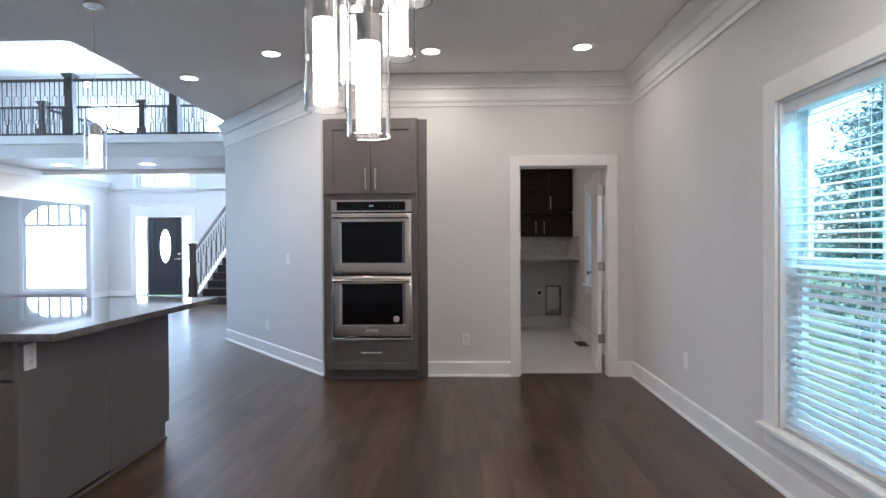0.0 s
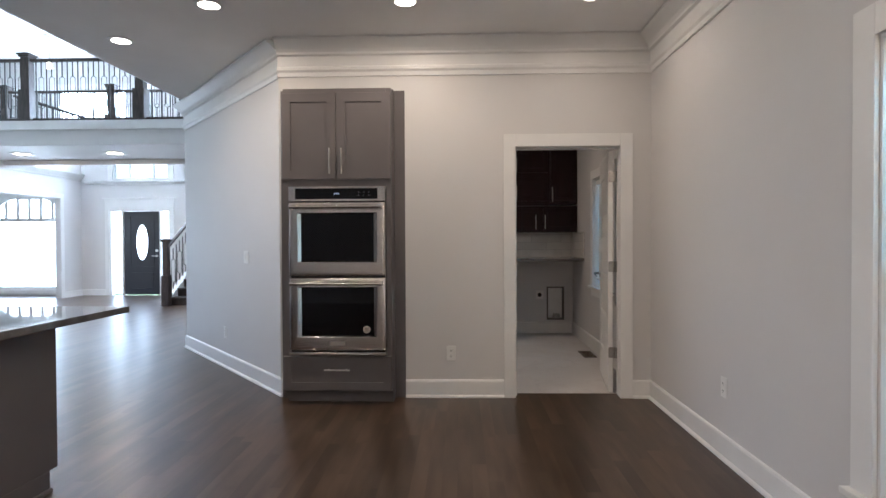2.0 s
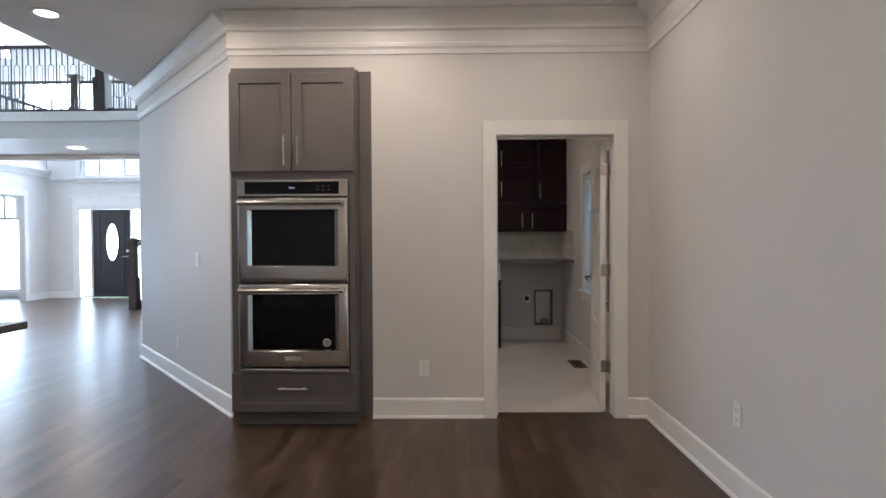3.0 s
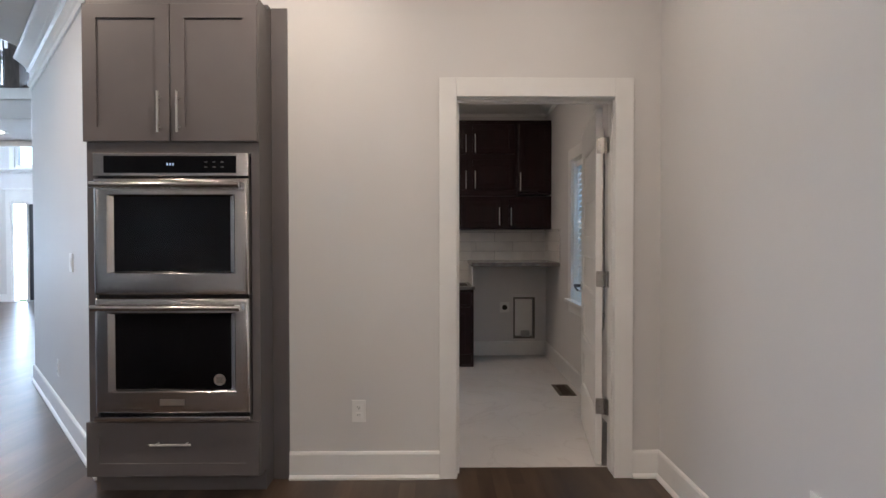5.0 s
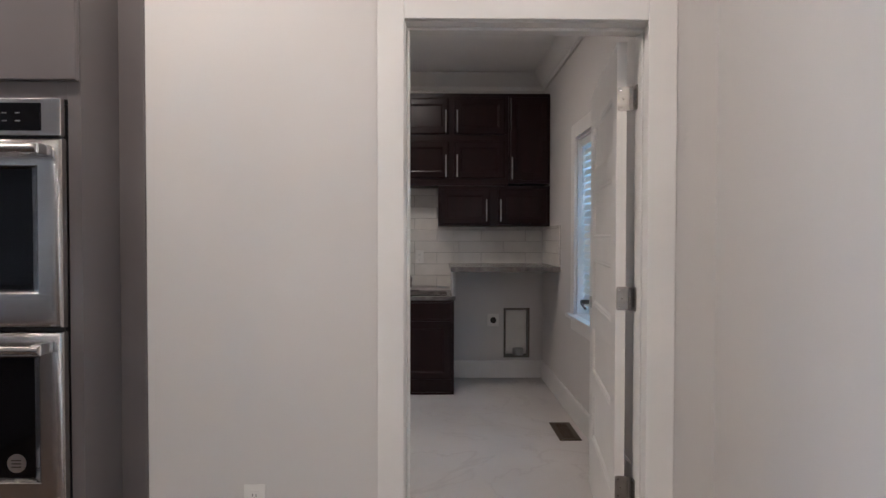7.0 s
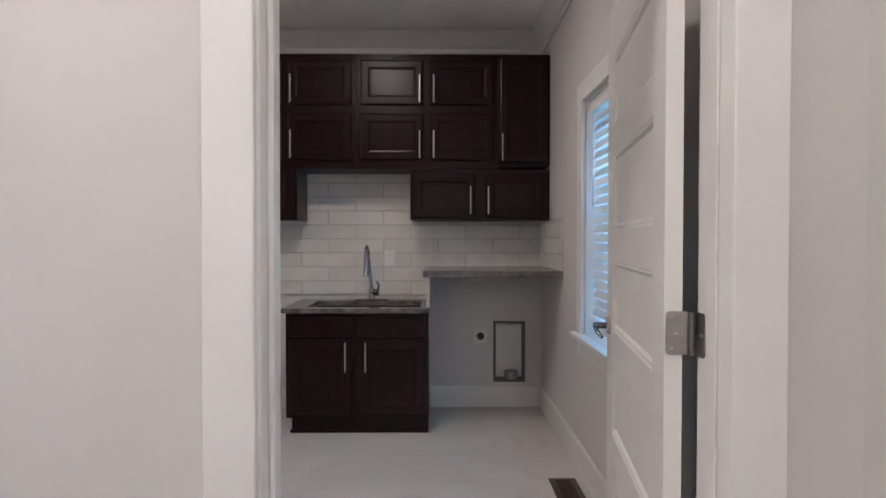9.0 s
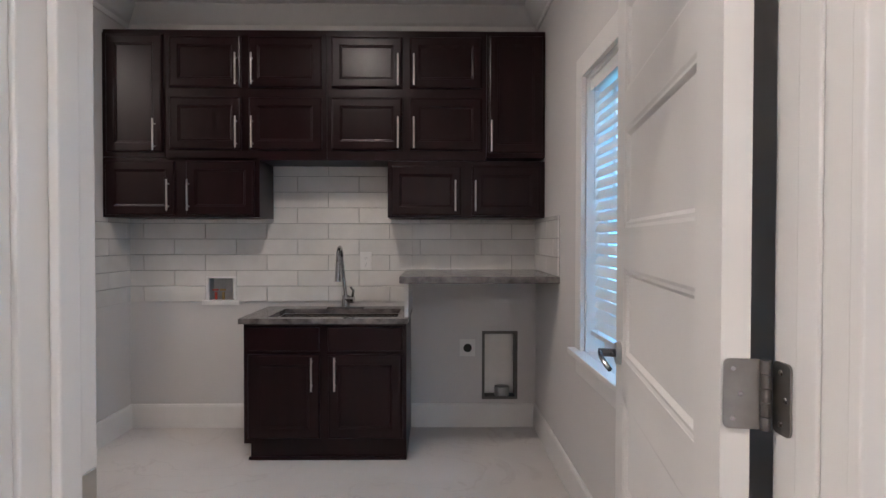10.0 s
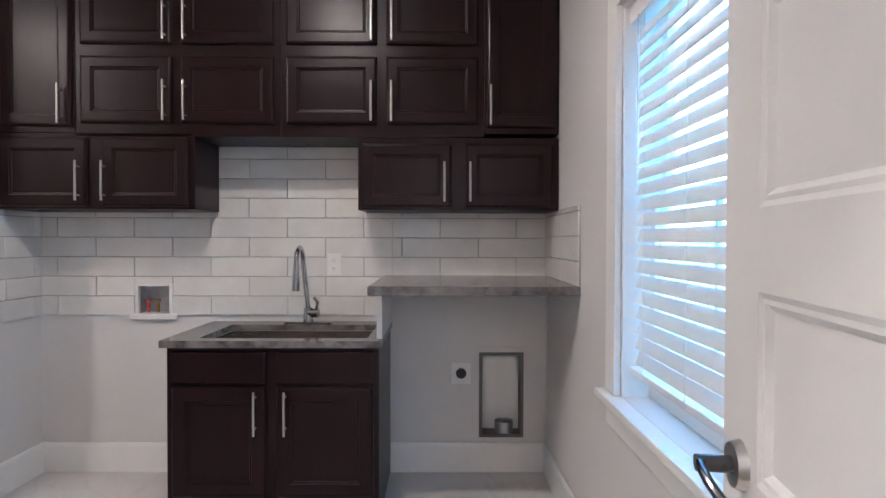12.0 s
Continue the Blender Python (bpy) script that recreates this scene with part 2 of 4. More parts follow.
def part(name, bm, mat, parent=None, label="", smooth=False, m=None):
    finish(bm, smooth)
    me = bpy.data.meshes.new(name)
    bm.to_mesh(me)
    bm.free()
    me.materials.append(mat)
    ob = new(name, me)
    if parent:
        ob.parent = parent
    if m is not None:
        ob.matrix_basis = m
    return tagged(ob, label)


def thing(name, label, category, group="", kind="", m=None):
    ob = new(name)
    ob.empty_display_size = 0.1
    if m is not None:
        ob.matrix_basis = m
    return tagged(ob, label, category, group, kind)


def structure(name, bm, mat, label="", category="wall", smooth=False):
    return tagged(part(name, bm, mat, None, label, smooth), "", category, "", "structure")


def shared(name, mesh, parent, m):
    ob = new(name, mesh)
    ob.parent = parent
    ob.matrix_basis = m
    return ob


def wall_y(bm, x0, x1, y0, y1, z0, z1, holes=()):
    """A wall along x with holes (x0, x1, z0, z1), in boxes that share no plane face."""
    xs = sorted({x0, x1, *[h[0] for h in holes], *[h[1] for h in holes]})
    for a, b in zip(xs, xs[1:]):
        zs = [z0]
        for h in sorted(holes, key=lambda h: h[2]):
            if h[0] <= a + 1e-6 and h[1] >= b - 1e-6:
                zs += [h[2], h[3]]
        zs.append(z1)
        for c, d in zip(zs[::2], zs[1::2]):
            if d - c > 1e-4:
                box(bm, a, b, y0, y1, c, d)
    bmesh.ops.remove_doubles(bm, verts=bm.verts[:], dist=1e-5)
    return bm


def wall_x(bm, y0, y1, x0, x1, z0, z1, holes=()):
    tmp = wall_y(bmesh.new(), y0, y1, -x1, -x0, z0, z1, holes)
    for f in tmp.faces:
        bm.faces.new([bm.verts.new((-v.co.y, v.co.x, v.co.z)) for v in f.verts])
    tmp.free()
    bmesh.ops.remove_doubles(bm, verts=bm.verts[:], dist=1e-5)
    return bm


# ---- the large structure ----
CEIL = 2.95
WALL_Y, RIGHT_X = 5.70, 1.70
END = (-3.231, 7.94)
HOLE_X0, HOLE_X1, HOLE_Z = 0.575, 1.461, 2.078

def utility_slab(z0, z1):
    bm = bmesh.new()
    plan = [(-1.29, 5.838), (1.70, 5.838), (1.70, 9.0), (-1.02, 9.0), (-1.02, 8.52), (-2.2, 8.52), (-2.2, 6.92)]
    lo, hi = ([bm.verts.new((x, y, z)) for x, y in plan] for z in (z0, z1))
    bm.faces.new(lo)
    bm.faces.new(hi)
    for k in range(len(plan)):
        j = (k + 1) % len(plan)
        bm.faces.new((lo[k], lo[j], hi[j], hi[k]))
    return bm


floor = structure("floor", boxes((-12.2, 1.84, -2.2, 14.9, -0.14, -0.016)), M_GAP, "dark underlay below stained oak planks", "floor")
structure("utility_floor", utility_slab(-0.015, 0.002), M_MARBLE, "pale veined marble floor of the utility room", "floor")

wall_main = structure("wall_north", wall_y(bmesh.new(), -1.36, RIGHT_X, WALL_Y, WALL_Y + 0.12, -0.015, CEIL,
                      [(-1.33, -0.318, -0.015, 2.53), (HOLE_X0, HOLE_X1, -0.015, HOLE_Z)]), M_WALL, "pale grey painted wall with an oven niche")
wall_right = structure("wall_east", wall_x(bmesh.new(), -2.2, 9.12, RIGHT_X, RIGHT_X + 0.15, -0.015, CEIL,
                       [(1.95, 3.125, 0.32, 2.054), (6.85, 7.72, 0.76, 2.0)]), M_WALL, "pale grey painted outer wall with two windows")
ang = bmesh.new()
sweep(ang, [(0, -0.015), (0, CEIL), (-0.12, CEIL), (-0.12, -0.015)], (-1.334, 5.70), END, (-0.763, -0.646))
structure("wall_angled", ang, M_WALL, "pale grey painted wall set at an angle")
structure("wall_hall", boxes((-3.235, -3.11, 7.99, 14.7, -0.015, 5.7)), M_WALL, "pale grey wall beside the hall")
structure("wall_south", boxes((-12.1, 1.70, -2.2, -2.05, -0.015, CEIL)), M_WALL, "pale grey wall behind the dining space")
# its large opening is unseen, added to let daylight in
structure("wall_west", wall_x(bmesh.new(), -2.05, 14.7, -12.2, -12.05, -0.015, 5.7, [(5.1, 9.6, 0.5, 4.8)]), M_WALL, "pale grey wall of the great room")
structure("wall_front", wall_y(bmesh.new(), -12.05, -3.11, 14.7, 14.86, -0.015, 5.7,
          [(-11.3, -9.45, 0.15, 2.40), (-8.36, -6.87, -0.015, 2.10), (-8.28, -6.87, 2.78, 3.55), (-9.6, -7.9, 3.75, 5.0), (-6.5, -4.2, 3.75, 5.0)]),
          M_WALL, "pale front wall with an arched window and the entrance")
structure("wall_foyer", wall_x(bmesh.new(), 10.52, 14.7, -9.17, -9.05, -0.015, 2.93, [(10.9, 13.95, -0.015, 2.30)]), M_WALL,
          "pale wall with a wide cased opening to the dining room")
structure("wall_upper", boxes((-3.11, -2.99, 4.55, 14.7, CEIL + 0.25, 5.7), (-12.05, -3.11, 4.43, 4.55, CEIL + 0.25, 5.7)), M_WALL, "upper walls round the two-storey great room")
# utility room walls
structure("wall_utility_west", boxes((-1.16, -1.02, 8.52, 9.0, -0.015, 2.8)),
          M_WALL, "pale grey painted walls of the utility room")
structure("wall_utility_jog", boxes((-2.20, -1.1605, 8.52, 8.64, -0.015, 2.8)), M_WALL, "pale grey painted wall of the utility room")
structure("wall_utility_end", boxes((-2.30, -2.2005, 6.98, 8.64, -0.015, 2.8)), M_WALL, "pale grey painted end wall of the utility room")
wall_back = structure("wall_utility_back", wall_y(bmesh.new(), -1.16, RIGHT_X, 9.0, 9.12, -0.015, 2.8, [(-0.492, -0.328, 0.858, 1.005), (1.345, 1.565, 0.20, 0.64)]), M_WALL, "pale grey painted back wall of the utility room")
structure("ceiling_utility", utility_slab(2.80, 2.88), M_CEIL, "flat painted utility ceiling", "ceiling")
structure("ceiling", boxes((-12.05, -3.10, -2.05, 4.55, CEIL, CEIL + 0.25), (-3.10, RIGHT_X, -2.05, 5.70, CEIL, CEIL + 0.25),
          (-3.10, -1.2, 5.70, 7.95, CEIL, CEIL + 0.25)), M_CEIL, "flat painted ceiling that ends at the two-storey great room", "ceiling")
structure("ceiling_upper", boxes((-12.2, -2.9, 4.4, 14.9, 5.7, 5.85)), M_CEIL, "high white ceiling of the great room", "ceiling")
# balcony slab between the storeys
structure("balcony_floor", boxes((-12.05, -3.24, 10.5, 12.25, 2.93, 3.20), (-12.05, -9.05, 12.25, 14.7, 2.93, 3.20)), M_WALL, "pale painted balcony slab", "floor")
structure("balcony_fascia", boxes((-12.05, -3.24, 10.46, 10.497, 3.19, 3.34), (-12.05, -3.24, 12.253, 12.35, 2.84, 3.34), (-12.05, -3.24, 10.5, 12.25, 3.203, 3.33), bevel=0.004),
          M_TRIM, "white trim along the balcony edge", "trim")

# ---- mouldings ----
CROWN = [(0.002, 2.947), (0.13, 2.947), (0.13, 2.93), (0.115, 2.922), (0.085, 2.90), (0.05, 2.872), (0.036, 2.85), (0.036, 2.832), (0.014, 2.822), (0.014, 2.74),
         (0.03, 2.728), (0.03, 2.706), (0.016, 2.69), (0.012, 2.658), (0.002, 2.655)]
cr = bmesh.new()
sweep(cr, CROWN, (-1.334 - 0.03, WALL_Y), (RIGHT_X, WALL_Y), (0, -1))
sweep(cr, CROWN, (RIGHT_X, -2.0), (RIGHT_X, WALL_Y), (-1, 0))
sweep(cr, CROWN, (-1.334, 5.70), END, (-0.763, -0.646))
structure("crown_moulding", cr, M_TRIM, "white built-up crown moulding", "trim", smooth=False)
CR2 = [(0.002, 2.797), (0.10, 2.797), (0.10, 2.785), (0.085, 2.77), (0.045, 2.72), (0.03, 2.70), (0.012, 2.685), (0.012, 2.65), (0.002, 2.648)]
cr = bmesh.new()
sweep(cr, CR2, (-1.02, 9.0), (RIGHT_X, 9.0), (0, -1))
sweep(cr, CR2, (RIGHT_X, 5.82), (RIGHT_X, 9.0), (-1, 0))
sweep(cr, CR2, (-1.02, 8.42), (-1.02, 9.0), (1, 0))
sweep(cr, CR2, (-2.2, 8.52), (-0.92, 8.52), (0, -1))
structure("utility_crown_moulding", cr, M_TRIM, "white crown moulding in the utility room", "trim")
BASE = [(0.002, 0.001), (0.03, 0.001), (0.03, 0.012), (0.022, 0.022), (0.017, 0.025), (0.017, 0.135), (0.012, 0.146), (0.002, 0.15)]
bb = bmesh.new()
sweep(bb, BASE, (-0.312, WALL_Y), (0.4985, WALL_Y), (0, -1))
sweep(bb, BASE, (1.5465, WALL_Y), (RIGHT_X, WALL_Y), (0, -1))
sweep(bb, BASE, (RIGHT_X, -2.0), (RIGHT_X, WALL_Y), (-1, 0))
sweep(bb, BASE, (-1.334, 5.70), END, (-0.763, -0.646))
structure("baseboard", bb, M_TRIM, "white tall baseboard", "trim")
BASE2 = [(0.002, 0.003), (0.017, 0.003), (0.017, 0.145), (0.012, 0.158), (0.002, 0.162)]
bb = bmesh.new()
sweep(bb, BASE2, (-1.02, 9.0), (-0.05, 9.0), (0, -1))
sweep(bb, BASE2, (0.86, 9.0), (RIGHT_X, 9.0), (0, -1))
sweep(bb, BASE2, (RIGHT_X, 5.84), (RIGHT_X, 9.0), (-1, 0))
sweep(bb, BASE2, (-1.02, 8.52), (-1.02, 9.0), (1, 0))
sweep(bb, BASE2, (-2.2, 8.52), (-1.003, 8.52), (0, -1))
structure("utility_baseboard", bb, M_TRIM, "white tall baseboard in the utility room", "trim")

# ---- utility door: casing, jamb and open leaf ----
frame_1 = tagged(thing("door_frame", "white painted door casing and jamb to the utility room", "door frame"), kind="structure")
for nm, b in (("casing", (0.499, 0.592, 5.678, 5.698, 0.001, 2.165)), ("casing", (1.446, 1.546, 5.678, 5.698, 0.001, 2.165)), ("casing", (0.5925, 1.4455, 5.678, 5.698, 2.063, 2.165)),
              ("jamb", (0.577, 0.597, 5.699, 5.835, 0.003, 2.058)), ("jamb", (1.452, 1.460, 5.699, 5.835, 0.003, 2.058)), ("jamb", (0.577, 1.459, 5.699, 5.835, 2.0585, 2.076)),
              ("door_stop", (0.5975, 0.609, 5.745, 5.785, 0.004, 2.046)), ("door_stop", (1.446, 1.4515, 5.745, 5.785, 0.004, 2.046)), ("door_stop", (0.5975, 1.4515, 5.745, 5.785, 2.0465, 2.058)),
              ("back_casing", (0.47, 0.576, 5.8365, 5.852, 0.003, 2.165)), ("back_casing", (1.46, 1.56, 5.8365, 5.852, 0.003, 2.165)), ("back_casing", (0.5765, 1.4595, 5.8365, 5.852, 2.0765, 2.165))):
    part(nm, boxes(b, bevel=0.003), M_TRIM, frame_1)
part("strike_plate", boxes((0.5972, 0.5995, 5.79, 5.828, 0.92, 0.985), bevel=0.0005), M_NICKEL, frame_1, "satin nickel strike plate")


def rounded_plate(w, h, t, rad):
    """A flat plate in the xz plane, t thick in y, with rounded corners."""
    bm = bmesh.new()
    ring = []
    for sx, sz, a0 in ((1, 1, 0), (-1, 1, 90), (-1, -1, 180), (1, -1, 270)):
        for k in range(5):
            q = radians(a0 + 22.5 * k)
            ring.append((sx * (w / 2 - rad) + rad * math.cos(q), sz * (h / 2 - rad) + rad * math.sin(q)))
    f0, f1 = ([bm.verts.new((x, y, z)) for x, z in ring] for y in (-t / 2, t / 2))
    bm.faces.new(f0)
    bm.faces.new(f1[::-1])
    for k in range(len(ring)):
        j = (k + 1) % len(ring)
        bm.faces.new((f0[k], f0[j], f1[j], f1[k]))
    return bm


LEAF_W, LEAF_H, LEAF_T = 0.838, 2.03, 0.036
leaf = thing("door_1", "white five-panel interior door standing open", "door", kind="structure", m=pose(1.424, 5.842, 0.012, 0, 0, 81.4))
# leaf runs along its own +x from the hinge; its face towards +y looks into the room
ST = 0.115
RAILS = [(0.0, 0.275), (0.515, 0.61), (0.85, 0.955), (1.185, 1.285), (1.535, 1.625), (1.85, 2.03)]
fr = [(0.0, ST, 0.0, LEAF_T, 0.0, LEAF_H), (LEAF_W - ST, LEAF_W, 0.0, LEAF_T, 0.0, LEAF_H)] + [(ST, LEAF_W - ST, 0.0, LEAF_T, a, b) for a, b in RAILS]
part("leaf_frame", boxes(*fr), M_TRIM, leaf)
for (a, b), (c, d) in zip(RAILS, RAILS[1:]):
    # recessed panel with a stepped ogee on both faces
    pm = bmesh.new()
    px0, px1 = ST, LEAF_W - ST
    steps = ((0.0, 0.0005), (0.007, 0.003), (0.013, 0.003), (0.021, 0.0105), (0.03, 0.0105))
    rows_ = [(i, LEAF_T - d) for i, d in steps[::-1]] + [(i, d) for i, d in steps]
    loops = [[pm.verts.new((x, y, z)) for x, z in ((px0 + i, b + i), (px1 - i, b + i), (px1 - i, c - i), (px0 + i, c - i))] for i, y in rows_]
    pm.faces.new(loops[0])
    pm.faces.new(loops[-1])
    for p, q in zip(loops, loops[1:]):
        for k in range(4):
            pm.faces.new((p[k], p[(k + 1) % 4], q[(k + 1) % 4], q[k]))
    part("panel", pm, M_TRIM, leaf)
for z in (0.335, 1.06, 1.815):
    # rounded leaf on the door's edge with its knuckle, and its fellow on the jamb
    pl = rounded_plate(0.050, 0.09, 0.0025, 0.008)
    pl.transform(Matrix.Translation((-0.003, 0.009, z)) @ Matrix.Rotation(math.pi / 2, 4, 'Z'))
    hinge = part("hinge", pl, M_HINGE, leaf, "dull nickel butt hinge")
    for k in range(5):
        kz = z - 0.045 + k * 0.018
        part("knuckle", cyl(bmesh.new(), (-0.008, -0.016, kz + 0.0006), (-0.008, -0.016, kz + 0.0174), 0.0065, seg=14), M_HINGE, hinge, smooth=True)
    for dz, dy in ((-0.032, 0.022), (0.0, 0.013), (0.032, 0.022)):
        part("screw", cyl(bmesh.new(), (-0.0031, dy, z + dz), (-0.0045, dy, z + dz), 0.0042, 0.003, seg=10), M_STEEL, hinge)
    jl = rounded_plate(0.036, 0.09, 0.0025, 0.008)
    jl.transform(Matrix.Translation((1.4492, 5.8145, z + 0.012)) @ Matrix.Rotation(math.pi / 2, 4, 'Z'))
    hl_ = part("hinge_leaf", jl, M_HINGE, frame_1, "dull nickel hinge leaf")
    for dz, dy in ((-0.032, 0.004), (0.0, -0.006), (0.032, 0.004)):
        part("screw", cyl(bmesh.new(), (1.4479, 5.8125 + dy, z + 0.012 + dz), (1.4466, 5.8125 + dy, z + 0.012 + dz), 0.0042, 0.003, seg=10), M_STEEL, hl_)
for side, yy in ((1, LEAF_T), (-1, 0.0)):
    hd = bmesh.new()
    cyl(hd, (LEAF_W - 0.065, yy, 0.96), (LEAF_W - 0.065, yy + side * 0.012, 0.96), 0.032, 0.028, seg=28)
    part("rose", hd, M_NICKEL, leaf, "round satin nickel rose", smooth=True)
    hd = bmesh.new()
    cyl(hd, (LEAF_W - 0.065, yy + side * 0.012, 0.96), (LEAF_W - 0.065, yy + side * 0.055, 0.96), 0.011, seg=16)
    tube(hd, [(LEAF_W - 0.06, yy + side * 0.048, 0.963), (LEAF_W - 0.08, yy + side * 0.053, 0.961), (LEAF_W - 0.11, yy + side * 0.052, 0.953), (LEAF_W - 0.135, yy + side * 0.045, 0.942), (LEAF_W - 0.15, yy + side * 0.038, 0.934)], 0.0065, 10)
    part("lever", hd, M_LEVER, leaf, "curved nickel lever with a dark reflection in its colour", smooth=True)


# ---- windows ----
def blind(name, label, y0, y1, z0, z1, x, tilt, mid, pitch, half):
    bl = thing(name, label, "blind")
    part("headrail", boxes((x - 0.03, x + 0.03, y0, y1, z1 - 0.055, z1 - 0.002), bevel=0.003), M_BLIND, bl)
    part("bottom_rail", boxes((x - 0.025, x + 0.025, y0 + 0.004, y1 - 0.004, z0 + 0.012, z0 + 0.032), bevel=0.003), M_BLIND, bl)
    sl = boxes((-half, half, y0 + 0.004, y1 - 0.004, -0.0015, 0.0015))
    first = part("slat", sl, M_BLIND, bl, m=pose(x, 0, z0 + 0.06, 0, tilt, 0))
    n = int((z1 - 0.07 - z0 - 0.06) / pitch)
    for k in range(1, n + 1):
        shared("slat", first.data, bl, pose(x, 0, z0 + 0.06 + pitch * k, 0, tilt + random.uniform(-0.5, 0.5), 0))
    for y in (y0 + 0.12, (y0 + y1) / 2, y1 - 0.12):
        part("ladder_cord", boxes((x - 0.027, x - 0.0255, y - 0.0012, y + 0.0012, z0 + 0.02, z1 - 0.05), (x + 0.0255, x + 0.027, y - 0.0012, y + 0.0012, z0 + 0.02, z1 - 0.05)), M_BLIND, bl)
    part("tilt_wand", cyl(bmesh.new(), (x - 0.036, y1 - 0.10, z1 - 0.06), (x - 0.036, y1 - 0.10, z1 - 0.06 - mid), 0.004, seg=8), M_GLASS, bl, "clear plastic wand")
    return bl


def window(name, label, y0, y1, z0, z1, cas):
    w = thing(name, label, "window", kind="structure")
    X = RIGHT_X
    zt = z1 + cas
    for b in ((X - 0.022, X - 0.002, y1, y1 + cas, z0, zt), (X - 0.022, X - 0.002, y0 - cas, y0, z0, zt), (X - 0.022, X - 0.002, y0 + 0.0005, y1 - 0.0005, z1, zt)):
        part("casing", boxes(b, bevel=0.003), M_TRIM, w)
    part("window_sill", boxes((X - 0.055, X + 0.075, y0 - cas - 0.02, y1 + cas + 0.02, z0 - 0.028, z0 - 0.001), bevel=0.006), M_TRIM, w)
    part("apron", boxes((X - 0.018, X - 0.002, y0 - cas, y1 + cas, z0 - 0.115, z0 - 0.0285), bevel=0.003), M_TRIM, w)
    for b in ((X + 0.0, X + 0.15, y0 + 0.0005, y0 + 0.014, z0, z1), (X + 0.0, X + 0.15, y1 - 0.014, y1 - 0.0005, z0, z1), (X + 0.0, X + 0.15, y0 + 0.0145, y1 - 0.0145, z1 - 0.014, z1 - 0.0005)):
        part("liner", boxes(b), M_TRIM, w)
    zm = (z0 + z1) / 2
    for a, b, xo in ((z0 + 0.002, zm + 0.02, 0.085), (zm - 0.02, z1 - 0.015, 0.118)):
        fr = [(X + xo, X + xo + 0.03, y0 + 0.0145, y0 + 0.06, a, b), (X + xo, X + xo + 0.03, y1 - 0.06, y1 - 0.0145, a, b),
              (X + xo, X + xo + 0.03, y0 + 0.06, y1 - 0.06, a, a + 0.045), (X + xo, X + xo + 0.03, y0 + 0.06, y1 - 0.06, b - 0.04, b)]
        sash = part("sash", boxes(*fr), M_TRIM, w)
        ym = (y0 + y1) / 2
        part("glazing_bar", boxes((X + xo + 0.008, X + xo + 0.022, ym - 0.009, ym + 0.009, a + 0.045, b - 0.04)), M_TRIM, sash)
        pane = part("pane", boxes((X + xo + 0.013, X + xo + 0.017, y0 + 0.06, y1 - 0.06, a + 0.045, b - 0.04)), M_PANE, sash)
        pane.visible_shadow = False
    return w


window("window_1", "white double-hung window above a sill", 1.95, 3.125, 0.32, 2.054, 0.12)
blind("venetian_blind", "white slatted blind with open slats before the window", 1.968, 3.107, 0.32, 2.040, RIGHT_X + 0.045, -17, 0.75, 0.0445, 0.025)
window("window_2", "white double-hung window of the utility room", 6.85, 7.72, 0.76, 2.0, 0.10)
blind("venetian_blind", "white slatted blind with half-closed slats in the utility room", 6.868, 7.702, 0.828, 1.986, RIGHT_X + 0.045, -70, 0.5, 0.048, 0.021)


# ---- lamps in the ceilings ----
def downlight(x, y, z):
    d = thing("recessed_downlight", "lit round white recessed downlight, in view or added unseen", "ceiling light", "recessed downlights", m=pose(x, y, z))
    wide = 1.8 if y > 10 else 1.0
    rg = bmesh.new()
    bmesh.ops.create_circle(rg, cap_ends=False, segments=40, radius=0.105 * wide)
    inner = bmesh.ops.create_circle(rg, cap_ends=False, segments=40, radius=0.072 * wide)
    bmesh.ops.bridge_loops(rg, edges=rg.edges[:])
    ext = bmesh.ops.extrude_face_region(rg, geom=rg.faces[:])
    bmesh.ops.translate(rg, verts=[v for v in ext["geom"] if isinstance(v, bmesh.types.BMVert)], vec=(0, 0, -0.008))
    part("trim_ring", rg, M_TRIM, d)
    part("lens", cyl(bmesh.new(), (0, 0, -0.001), (0, 0, -0.006), 0.0715 * wide, seg=40), M_BULB, d, "glowing frosted lens")


# fixtures for all of them, the four added out-of-view ones included
for x, y, z in DOWNLIGHTS:
    downlight(x, y, z)


